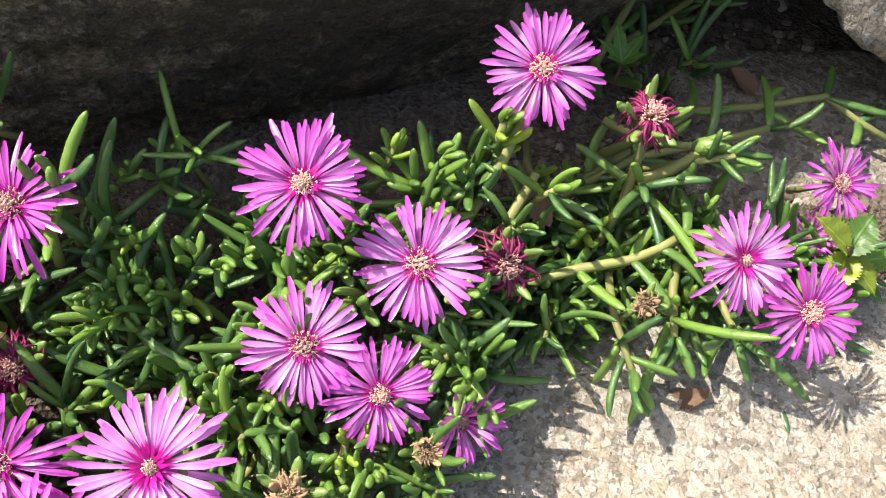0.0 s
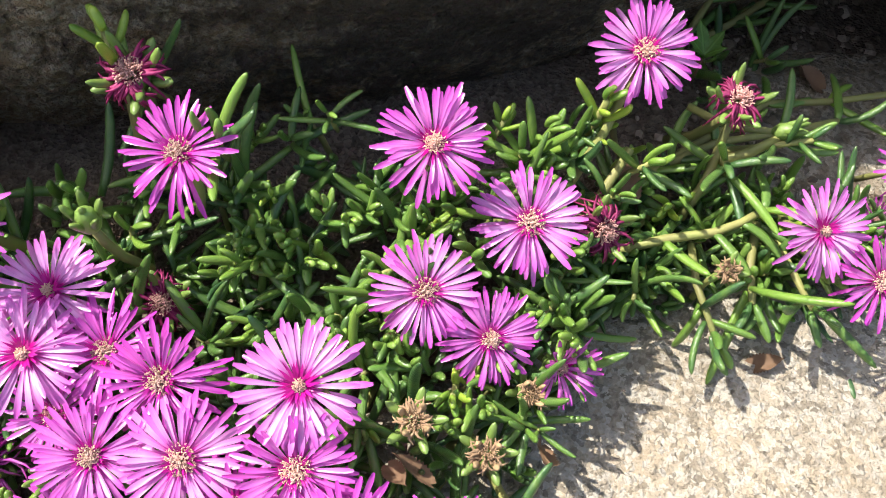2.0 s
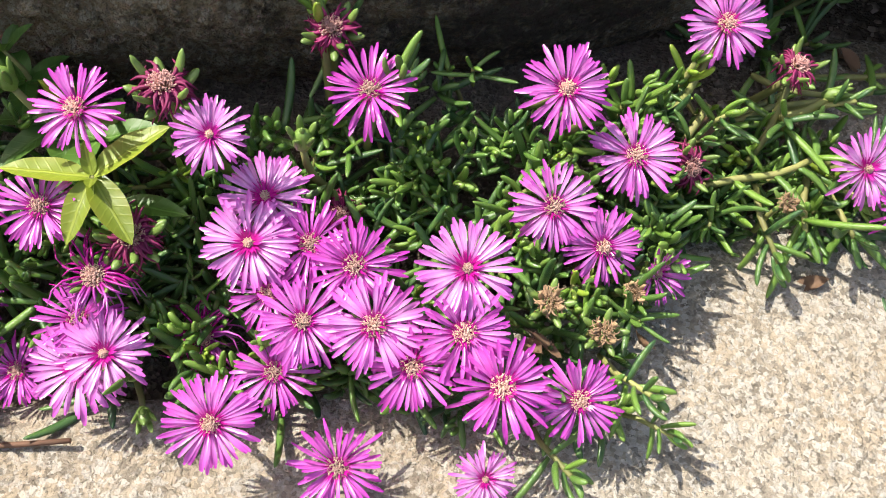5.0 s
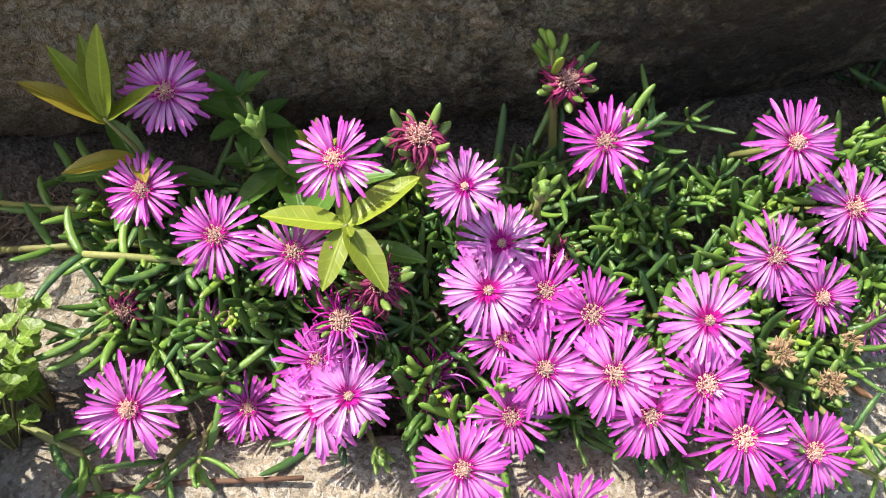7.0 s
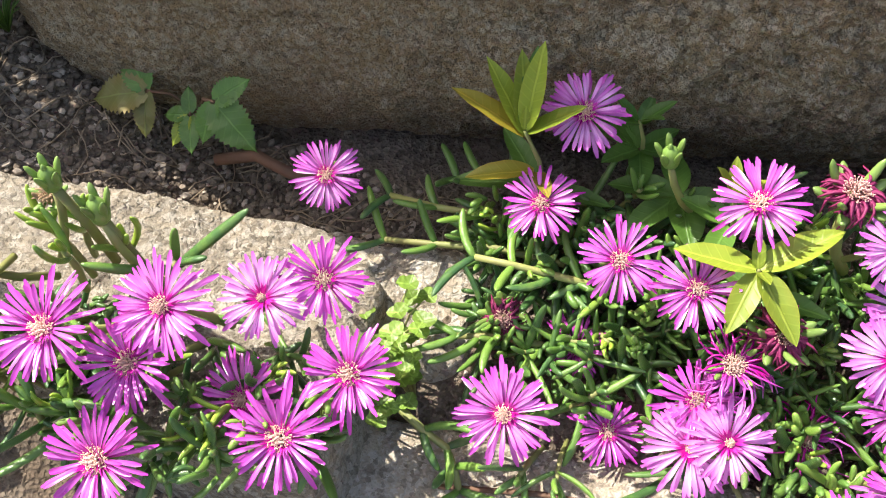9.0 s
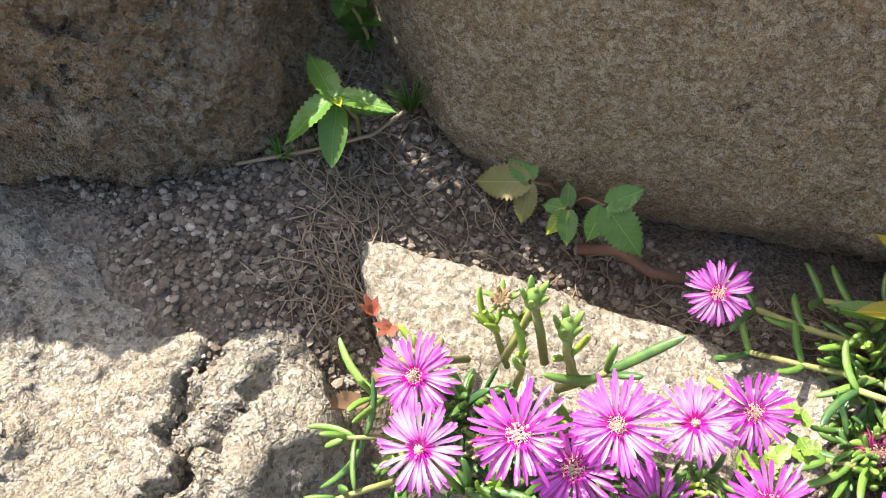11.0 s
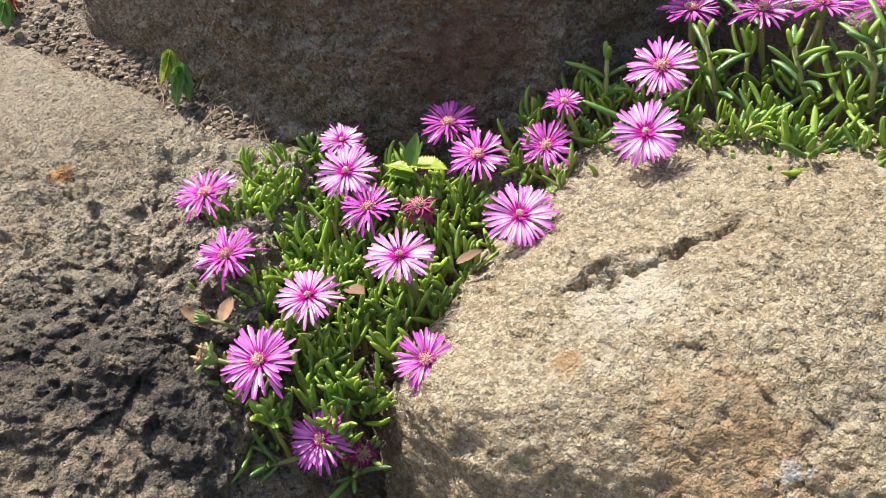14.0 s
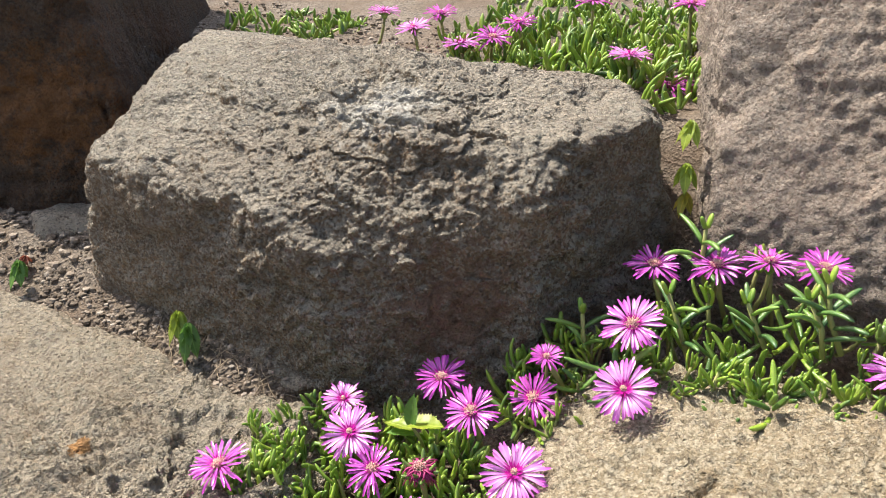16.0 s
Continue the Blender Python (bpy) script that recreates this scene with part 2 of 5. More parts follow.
LEAF = leaf_material("fleshy_leaf", (0.16, 0.28, 0.042), (0.042, 0.105, 0.035), (0.20, 0.31, 0.055), False)
LEAF_YOUNG = leaf_material("young_fleshy_leaf", (0.28, 0.40, 0.045), (0.12, 0.23, 0.035), (0.36, 0.44, 0.06), False)
# mat leaves: darkened copies, with the shade between shoots put into their colour
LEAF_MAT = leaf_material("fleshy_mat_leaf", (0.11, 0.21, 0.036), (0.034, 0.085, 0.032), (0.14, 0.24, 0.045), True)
LEAF_MAT_YOUNG = leaf_material("young_mat_leaf", (0.24, 0.35, 0.035), (0.06, 0.13, 0.030), (0.28, 0.36, 0.05), True)
LEAF_TIP = leaf_material("tip_leaf", (0.19, 0.31, 0.05), (0.09, 0.19, 0.04), (0.24, 0.34, 0.06), True)
STEM = plain_material("pale_green_stem", (0.24, 0.29, 0.07), (0.22, 0.18, 0.075), 0.6, 120.0)
STAMEN = plain_material("cream_stamens", (0.74, 0.58, 0.34), (0.68, 0.34, 0.42), 0.7, 500.0)
WILT = plain_material("wilted_petal", (0.38, 0.02, 0.14), (0.24, 0.03, 0.10), 0.6, 300.0, 0.2)
SEED = plain_material("withered_seed_head", (0.62, 0.42, 0.32), (0.50, 0.22, 0.24), 0.8, 500.0)
DRY_PALE = plain_material("dry_beige_tissue", (0.50, 0.36, 0.20), (0.36, 0.24, 0.12), 0.85, 150.0, 0.15)
DRY = plain_material("dry_brown_tissue", (0.46, 0.32, 0.19), (0.30, 0.18, 0.10), 0.85, 150.0, 0.15)
DEAD = plain_material("dead_leaf_brown", (0.26, 0.155, 0.085), (0.15, 0.085, 0.05), 0.8, 120.0, 0.1)
BUD = plain_material("bud_green", (0.12, 0.22, 0.04), (0.18, 0.25, 0.06), 0.42, 200.0)
STRAW = plain_material("straw", (0.34, 0.27, 0.18), (0.17, 0.12, 0.08), 0.8, 90.0, 0.0, 0.0006, 0.3, True)
def veined_material(name, a, b, margin):
    """A thin leaf along +y with a pale midrib and slanting side veins."""
    m = Mat(name)
    v = m.coords()
    sep = m.node("ShaderNodeSeparateXYZ", {"Vector": v})
    ax = m.math("ABSOLUTE", sep.outputs[0])
    rnd = m.node("ShaderNodeObjectInfo").outputs["Random"]
    c = m.mix(m.noise(v, 70.0, 4.0), col(*a), col(*b))
    c = m.mix(m.ramp(m.math("MULTIPLY", ax, 100.0), [(0.35, (0, 0, 0)), (0.9, (0.6,) * 3)]), c, col(*margin))
    slant = m.math("SUBTRACT", sep.outputs[1], m.math("MULTIPLY", ax, 0.8))
    wave = m.math("SINE", m.math("MULTIPLY", slant, 6.283 / 0.0042))
    side = m.ramp(wave, [(0.70, (0, 0, 0)), (1.0, (0.22,) * 3)])
    rib = m.ramp(m.math("MULTIPLY", ax, 1000.0), [(0.25, (0.8,) * 3), (0.6, (0, 0, 0))])
    veins = m.math("MAXIMUM", side, rib)
    pale = tuple(min(1, 1.5 * q + 0.03) for q in a)
    c = m.mix(m.math("MULTIPLY", veins, 0.6), c, col(*pale))
    c = m.node("ShaderNodeHueSaturation", {"Color": c, "Value": m.math("ADD", m.math("MULTIPLY", rnd, 0.5), 0.75)}).outputs[0]
    m.set(Base_Color=c, Roughness=0.42, Normal=m.bump(veins, 0.5, 0.0005))
    m.b.inputs["Specular IOR Level"].default_value = 0.5
    tr = m.node("ShaderNodeBsdfTranslucent", {"Color": c})
    mixer = m.node("ShaderNodeMixShader", {0: 0.35, 1: m.b.outputs[0], 2: tr.outputs[0]})
    m.t.links.new(mixer.outputs[0], m.t.nodes["Material Output"].inputs[0])
    return m.mat


WEED = veined_material("weed_leaf", (0.12, 0.245, 0.036), (0.08, 0.17, 0.03), (0.11, 0.20, 0.028))
WEED_GOLD = veined_material("yellowing_weed_leaf", (0.32, 0.38, 0.035), (0.18, 0.27, 0.028), (0.36, 0.33, 0.035))
SORREL_LEAF = veined_material("sorrel_leaf", (0.22, 0.34, 0.05), (0.16, 0.26, 0.04), (0.20, 0.30, 0.04))
WEED_OLIVE = veined_material("bronze_weed_leaf", (0.20, 0.23, 0.05), (0.22, 0.17, 0.06), (0.24, 0.16, 0.05))
WEED_ORANGE = veined_material("orange_tinged_leaf", (0.42, 0.30, 0.03), (0.30, 0.32, 0.035), (0.48, 0.18, 0.035))
RED_LEAF = plain_material("dry_red_leaf", (0.34, 0.09, 0.045), (0.20, 0.075, 0.045), 0.7, 80.0, 0.3, 0.0006)
TWIG = plain_material("brown_twig", (0.22, 0.11, 0.06), (0.12, 0.07, 0.045), 0.8, 90.0)


# ---- building helpers ----
def mesh_of(name, verts, faces, material, smooth=True):
    me = bpy.data.meshes.new(name)
    me.from_pydata([tuple(v) for v in verts], [], [tuple(f) for f in faces])
    me.materials.append(material)
    if smooth:
        me.polygons.foreach_set("use_smooth", [True] * len(me.polygons))
    me.update()
    return me


def part(name, mesh, parent, m=None, label=""):
    ob = new(name, mesh)
    ob.parent = parent
    if m is not None:
        ob.matrix_basis = m
    return tagged(ob, label) if label else ob


def thing(name, label, category, group="", m=None, kind=""):
    ob = new(name)
    ob.empty_display_size = 0.01
    if m is not None:
        ob.matrix_basis = m
    return tagged(ob, label, category, group, kind)


def hash3(ix, iy, iz, seed):
    n = (ix * 374761393 + iy * 668265263 + iz * 2147483647 + seed * 1274126177) & 0xFFFFFFFF
    n = ((n ^ (n >> 13)) * 1274126177) & 0xFFFFFFFF
    n = ((n ^ (n >> 15)) * 2246822519) & 0xFFFFFFFF
    return ((n ^ (n >> 16)) & 0xFFFF) / 32767.5 - 1.0


def value_noise(p, seed=0):
    i = np.floor(p).astype(np.int64)
    f = p - i
    f = f * f * f * (f * (f * 6 - 15) + 10)
    out = 0
    for dx in (0, 1):
        for dy in (0, 1):
            for dz in (0, 1):
                w = (f[:, 0] if dx else 1 - f[:, 0]) * (f[:, 1] if dy else 1 - f[:, 1]) * (f[:, 2] if dz else 1 - f[:, 2])
                out = out + w * hash3(i[:, 0] + dx, i[:, 1] + dy, i[:, 2] + dz, seed)
    return out


def fbm(p, octaves=5, gain=0.5, seed=0, ridged=False):
    total, amp = 0, 1.0
    for k in range(octaves):
        v = value_noise(p * 2.03 ** k + 17.3 * k, seed + k)
        total = total + amp * ((1 - 2 * np.abs(v)) if ridged else v)
        amp *= gain
    return total


def ico(level):
    bm = bmesh.new()
    bmesh.ops.create_icosphere(bm, subdivisions=level, radius=1.0)
    v = np.array([x.co[:] for x in bm.verts])
    f = [[x.index for x in fc.verts] for fc in bm.faces]
    bm.free()
    return v, f


ICO = {}


def chips(p, seed):
    """Angular broken facets: each cell of a jittered lattice is a small tilted plane."""
    i = np.floor(p).astype(np.int64)
    best, out = np.full(len(p), 9.0), np.zeros(len(p))
    for dx in (-1, 0, 1):
        for dy in (-1, 0, 1):
            for dz in (-1, 0, 1):
                a, b, c = i[:, 0] + dx, i[:, 1] + dy, i[:, 2] + dz
                h1, h2, h3 = hash3(a, b, c, seed), hash3(a, b, c, seed + 1), hash3(a, b, c, seed + 2)
                q = p - np.stack([a + 0.5 + 0.4 * h1, b + 0.5 + 0.4 * h2, c + 0.5 + 0.4 * h3], 1)
                d = (q * q).sum(1)
                near = d < best
                best = np.where(near, d, best)
                out = np.where(near, 0.5 * h3 + 0.9 * (h2 * q[:, 0] + h3 * q[:, 1] + h1 * q[:, 2]), out)
    return out - 0.6 * best


def rock_mesh(name, centre, planes, material, sharp=10.0, level=6, rough=(0.012, 0.004), scale=9.0, cracks=(), seed=1, ledge=0.0, focus=(0, 0, 0), flat=False, chip=()):
    """A boulder cut by faces (outward direction, a point on the face), with rounded arrises and a weathered skin.
    cracks: (point, direction along, outward, length, width, depth)."""
    if level not in ICO:
        ICO[level] = ico(level)
    d, faces = ICO[level]
    d = d + np.array(focus)
    d = d / np.linalg.norm(d, axis=1)[:, None]
    c = np.array(centre)
    total = np.zeros(len(d))
    for n, p in planes:
        n = np.array(n, float)
        n /= np.linalg.norm(n)
        dist = max(0.01, float(n @ (np.array(p) - c)))
        total += np.maximum(0, d @ n / dist) ** sharp
    r = total ** (-1 / sharp)
    v = c + d * r[:, None]
    big = fbm(v * scale, 3, 0.5, seed)
    edge = float(np.median(np.linalg.norm(v[[t[0] for t in faces]] - v[[t[1] for t in faces]], axis=1)))
    octaves = max(1, int(math.log2(max(2.0, 1 / (scale * 5 * edge * 1.7)))) + 1)
    fine = fbm(v * scale * 5, min(6, octaves), 0.72, seed + 20)
    ridge = fbm(v * scale * 2.5, 4, 0.55, seed + 40, True) - 0.4
    steps = np.tanh(5 * fbm(v * scale * np.array([1.6, 2.2, 3.0]), 4, 0.55, seed + 70)) if ledge else 0
    v = v + d * (rough[0] * big + rough[1] * (1.0 * fine + 0.30 * ridge) + ledge * steps)[:, None]
    for k, (size, amount) in enumerate(chip):
        v = v + d * (amount * chips((v + 0.25 * size * np.stack([value_noise(v * 2 / size, seed + 5), value_noise(v * 2 / size, seed + 6), value_noise(v * 2 / size, seed + 7)], 1)) / size, seed + 100 + 9 * k))[:, None]
    for p, along, out, length, width, depth in cracks:
        p, along, out = np.array(p), Vector(along).normalized(), Vector(out).normalized()
        across = np.array(along.cross(out).normalized())
        q = v - p
        s = q @ np.array(along) / length
        w = q @ across + 0.012 * fbm(v * 32, 5, 0.6, seed + 90)
        near = np.exp(-(w / width) ** 2) * np.clip(1.3 * (1 - s * s), 0, 1) * (np.abs(q @ np.array(out)) < 0.08)
        v = v - np.array(out) * (depth * near)[:, None]
    return mesh_of(name, v, faces, material, not flat)


def rock(name, label, *args, **kw):
    return tagged(new(name, rock_mesh(name, *args, **kw)), label, "rock", "rockery stones")


def step(a, b, x):
    t = np.clip((x - a) / (b - a), 0, 1)
    return t * t * (3 - 2 * t)


def ground_z(x, y):
    """The terraced soil of the rockery."""
    x, y = np.asarray(x, float), np.asarray(y, float)
    left = step(-0.46, -0.68, x)
    right = step(-0.26, -0.18, x)
    front = (1 - right) * (-0.045 + 0.045 * step(0.03, 0.12, y) + 0.012 * step(0.12, 0.30, y)) + right * (-0.055 + 0.062 * step(0.19 - 0.09 * step(0.0, -0.1, x), 0.245 - 0.09 * step(0.0, -0.1, x), y))
    low = (1 - left) * front + left * (0.03 + 0.045 * step(-0.06, 0.02, y))
    mid = 0.20 + (0.36 + 0.26 * step(-0.78, -0.9, x)) * np.clip(y - 0.2, 0, 0.2)
    west = step(0.0, -0.3, x)
    z = low + (mid - low) * (west * step(0.165 + 0.11 * step(-0.63, -0.56, x), 0.26 + 0.11 * step(-0.63, -0.56, x), y) + (1 - west) * 0.8 * step(0.38, 0.8, y))
    z = z + west * (0.45 + 0.1 * (y - 0.7) - z) * step(0.50, 0.66, y)
    z = z + 0.3 * step(1.0, 2.4, y)
    return z - 0.25 * step(-0.14, -0.8, y)


def ground_top(x, y):
    """The soil's surface with its lumps, for arrays of places."""
    x, y = np.asarray(x, float).ravel(), np.asarray(y, float).ravel()
    p = np.stack([x, y, 0 * x], 1)
    near = np.exp(-((x + 0.4) ** 2 + (y - 0.25) ** 2) / 2.0)
    return ground_z(x, y) + near * (0.006 * fbm(p * 14, 4, 0.5, 5) + 0.002 * fbm(p * 90, 3, 0.6, 9))


# ---- the stones ----
def build_stones():
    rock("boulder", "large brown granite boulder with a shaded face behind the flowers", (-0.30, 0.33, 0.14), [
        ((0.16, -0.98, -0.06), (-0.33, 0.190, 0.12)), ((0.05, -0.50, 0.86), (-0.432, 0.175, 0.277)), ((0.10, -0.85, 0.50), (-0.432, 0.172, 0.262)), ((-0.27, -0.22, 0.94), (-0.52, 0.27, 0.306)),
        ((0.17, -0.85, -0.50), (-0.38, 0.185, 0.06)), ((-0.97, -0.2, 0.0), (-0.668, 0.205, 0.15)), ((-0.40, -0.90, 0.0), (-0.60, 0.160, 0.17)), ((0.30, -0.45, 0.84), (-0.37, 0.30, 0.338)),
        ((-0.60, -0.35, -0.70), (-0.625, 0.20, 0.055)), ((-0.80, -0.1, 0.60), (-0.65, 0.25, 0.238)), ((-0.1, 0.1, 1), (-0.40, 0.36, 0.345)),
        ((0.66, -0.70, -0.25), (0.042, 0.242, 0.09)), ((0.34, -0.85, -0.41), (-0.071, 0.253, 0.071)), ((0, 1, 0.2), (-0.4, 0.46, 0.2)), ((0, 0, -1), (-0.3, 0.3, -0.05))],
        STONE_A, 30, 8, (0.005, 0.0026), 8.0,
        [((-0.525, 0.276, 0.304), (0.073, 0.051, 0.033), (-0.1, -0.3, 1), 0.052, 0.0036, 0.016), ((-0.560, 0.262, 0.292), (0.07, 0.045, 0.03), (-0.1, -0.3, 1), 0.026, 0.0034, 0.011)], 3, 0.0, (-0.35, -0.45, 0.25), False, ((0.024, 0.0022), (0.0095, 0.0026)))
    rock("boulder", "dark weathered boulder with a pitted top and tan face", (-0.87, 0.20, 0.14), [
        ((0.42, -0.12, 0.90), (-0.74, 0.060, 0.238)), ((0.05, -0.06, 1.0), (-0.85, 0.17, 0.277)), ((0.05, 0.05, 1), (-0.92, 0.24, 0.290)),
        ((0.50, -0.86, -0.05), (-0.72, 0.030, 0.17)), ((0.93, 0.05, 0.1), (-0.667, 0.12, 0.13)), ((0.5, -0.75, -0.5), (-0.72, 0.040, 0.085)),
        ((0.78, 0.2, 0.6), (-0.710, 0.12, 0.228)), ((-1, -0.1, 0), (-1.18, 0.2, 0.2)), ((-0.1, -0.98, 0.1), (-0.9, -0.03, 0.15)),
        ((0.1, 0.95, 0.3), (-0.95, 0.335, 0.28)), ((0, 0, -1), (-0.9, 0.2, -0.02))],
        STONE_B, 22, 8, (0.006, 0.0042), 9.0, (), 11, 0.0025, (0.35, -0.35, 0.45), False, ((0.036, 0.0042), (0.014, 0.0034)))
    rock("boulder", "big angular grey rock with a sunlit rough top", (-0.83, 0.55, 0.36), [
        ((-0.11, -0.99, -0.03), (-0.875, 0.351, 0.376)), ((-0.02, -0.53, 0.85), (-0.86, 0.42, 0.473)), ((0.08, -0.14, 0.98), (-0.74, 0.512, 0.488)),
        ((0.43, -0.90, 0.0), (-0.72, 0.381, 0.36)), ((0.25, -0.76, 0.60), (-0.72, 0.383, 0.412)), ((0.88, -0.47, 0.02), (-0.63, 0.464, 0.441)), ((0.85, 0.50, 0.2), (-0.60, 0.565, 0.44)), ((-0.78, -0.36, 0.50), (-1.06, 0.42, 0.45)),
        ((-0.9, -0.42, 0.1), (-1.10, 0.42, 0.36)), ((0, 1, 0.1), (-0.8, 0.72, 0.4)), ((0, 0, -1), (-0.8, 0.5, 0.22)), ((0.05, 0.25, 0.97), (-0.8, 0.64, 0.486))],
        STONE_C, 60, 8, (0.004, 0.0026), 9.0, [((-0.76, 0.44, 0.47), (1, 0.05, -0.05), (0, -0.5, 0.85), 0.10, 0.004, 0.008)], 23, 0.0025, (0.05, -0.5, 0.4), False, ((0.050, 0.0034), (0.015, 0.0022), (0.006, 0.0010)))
    rock("boulder", "tall mauve-grey rock beside the upper flowers", (-0.36, 0.70, 0.45), [
        ((-0.10, -0.88, 0.42), (-0.495, 0.532, 0.45)), ((-1, -0.25, 0.05), (-0.560, 0.57, 0.47)), ((1, 0, 0), (-0.1, 0.6, 0.4)), ((0, 0, 1), (-0.4, 0.6, 0.75)),
        ((0, 1, 0), (-0.4, 0.95, 0.4)), ((0, 0, -1), (-0.4, 0.6, 0.25)), ((-0.2, -0.95, -0.3), (-0.45, 0.492, 0.385))],
        STONE_D, 26, 7, (0.004, 0.0036), 7.0, (), 31, 0.001, (-0.3, -0.5, 0.1), False, ((0.045, 0.0011), (0.011, 0.0014)))
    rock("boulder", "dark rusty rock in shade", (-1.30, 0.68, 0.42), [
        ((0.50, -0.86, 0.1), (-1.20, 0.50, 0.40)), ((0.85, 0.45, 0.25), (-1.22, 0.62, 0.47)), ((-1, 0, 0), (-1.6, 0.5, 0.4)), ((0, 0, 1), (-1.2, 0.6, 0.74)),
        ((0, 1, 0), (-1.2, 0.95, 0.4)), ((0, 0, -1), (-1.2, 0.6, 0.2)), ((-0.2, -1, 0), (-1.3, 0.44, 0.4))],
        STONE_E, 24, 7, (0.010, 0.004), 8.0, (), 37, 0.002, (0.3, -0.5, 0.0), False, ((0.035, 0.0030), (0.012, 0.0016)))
    rock("boulder", "pale boulder overhanging the shaded corner", (0.36, 0.52, 0.15), [
        ((0.30, -0.80, 0.46), (0.167, 0.28, 0.07)), ((-0.55, 0.15, -0.84), (0.167, 0.28, 0.07)), ((-1, 0, 0.1), (0.105, 0.38, 0.15)), ((1, 0, 0), (0.8, 0.4, 0.1)),
        ((0, 0, 1), (0.3, 0.4, 0.26)), ((0, 1, 0), (0.3, 0.8, 0.1)), ((0, 0, -1), (0.3, 0.4, -0.05))],
        STONE_H, 26, 7, (0.005, 0.003), 10.0, (), 41, 0.0, (-0.4, -0.4, -0.1), False, ((0.012, 0.0016),))
    rock("paving_stone", "pale flat granite slab in full sun", (0.03, -0.03, -0.09), [
        ((-0.025, -0.08, 1), (0.1, 0.125, -0.007)), ((0.1, 1, 0.15), (0.1, 0.225, -0.04)), ((-0.5, 0.9, 0.1), (-0.12, 0.09, -0.03)),
        ((0, -1, 0), (0, -0.32, -0.05)), ((1, 0.1, 0), (0.42, 0, -0.05)), ((-1, 0.1, 0.1), (-0.25, 0, -0.05)), ((0, 0, -1), (0, 0, -0.2)), ((-0.6, 0.5, 0.7), (-0.235, 0.075, -0.022))],
        STONE_F, 40, 7, (0.002, 0.0009), 9.0, [((-0.19, 0.02, -0.01), (0.4, 1, 0), (0, 0, 1), 0.09, 0.003, 0.008)], 51, 0.0, (0, 0.25, 0.5), False)
    rock("paving_stone", "small pale stone with a cracked corner", (-0.33, -0.06, -0.10), [
        ((0, -0.05, 1), (-0.29, 0.03, -0.024)), ((-0.1, 1, 0.2), (-0.3, 0.068, -0.05)), ((1, 0, 0.1), (-0.180, 0, -0.06)), ((-1, 0, 0.1), (-0.43, 0, -0.06)), ((0, -1, 0), (-0.3, -0.3, -0.1)), ((0, 0, -1), (-0.3, 0, -0.2))],
        STONE_F, 28, 7, (0.004, 0.0014), 14.0, (), 57, 0.0, (0, 0, 0), False)
    rock("stepping_stone", "half-buried beige stone behind the flowers", (-0.375, 0.10, -0.05), [
        ((0.1, -0.15, 1), (-0.36, 0.105, 0.002)), ((0.1, -1, 0.15), (-0.36, 0.078, -0.01)), ((0.9, -0.2, 0.3), (-0.335, 0.10, -0.01)), ((-1, 0, 0), (-0.43, 0.1, -0.02)), ((0, 1, 0), (-0.36, 0.135, -0.02)), ((0, 0, -1), (-0.36, 0.1, -0.12))],
        STONE_F, 18, 6, (0.005, 0.002), 14.0, (), 61, 0.0, (0, 0, 0), False)
    rock("stepping_stone", "long pale stone under the small flower clump", (-0.50, 0.06, -0.01), [
        ((0.14, -0.08, 1), (-0.53, 0.08, 0.040)), ((-0.15, 0.97, 0.2), (-0.53, 0.100, 0.040)), ((-0.65, -0.76, 0.1), (-0.582, 0.057, 0.035)), ((-1, 0.1, 0.1), (-0.608, 0.075, 0.035)), ((0.5, 0.85, 0.2), (-0.42, 0.118, 0.02)), ((0, -1, 0.1), (-0.5, 0.0, 0.02)),
        ((1, 0, 0.3), (-0.385, 0.08, 0.01)), ((0, 0, -1), (-0.5, 0.08, -0.08))],
        STONE_H, 30, 7, (0.004, 0.0018), 14.0, (), 67, 0.0, (0, 0, 0), False)
    rock("stepping_stone", "large pale grey cracked stone half in shade", (-0.76, -0.09, -0.02), [
        ((0.14, 0.08, 1), (-0.622, -0.02, 0.0535)), ((0.95, -0.2, 0.3), (-0.565, -0.03, 0.03)), ((0.15, 1, 0.3), (-0.70, 0.050, 0.060)), ((0.5, 0.8, 0.3), (-0.60, 0.014, 0.045)), ((-1, 0, 0), (-1.0, -0.1, 0)),
        ((0, -1, 0.2), (-0.7, -0.3, 0)), ((0, 0, -1), (-0.7, -0.1, -0.12))],
        STONE_G, 34, 7, (0.005, 0.0034), 11.0, [((-0.615, -0.05, 0.05), (0.25, -1, 0.05), (0.15, 0, 1), 0.08, 0.004, 0.014), ((-0.60, -0.03, 0.05), (0.1, -1, 0), (0.15, 0, 1), 0.05, 0.003, 0.010)], 71, 0.0, (0.4, 0.3, 0.4), False, ((0.040, 0.0022), (0.013, 0.0015)))
    rock("stepping_stone", "flat tan stone in the shaded corner", (0.16, 0.275, -0.04), [
        ((0, -0.1, 1), (0.165, 0.27, 0.010)), ((-1, 0, 0.2), (0.115, 0.27, -0.01)), ((0, -1, 0.2), (0.16, 0.235, -0.01)), ((1, 0, 0), (0.28, 0.27, 0)), ((0, 1, 0), (0.16, 0.34, 0)), ((0, 0, -1), (0.16, 0.27, -0.1))],
        STONE_H, 18, 6, (0.005, 0.002), 14.0, (), 77, 0.0, (0, 0, 0), False)
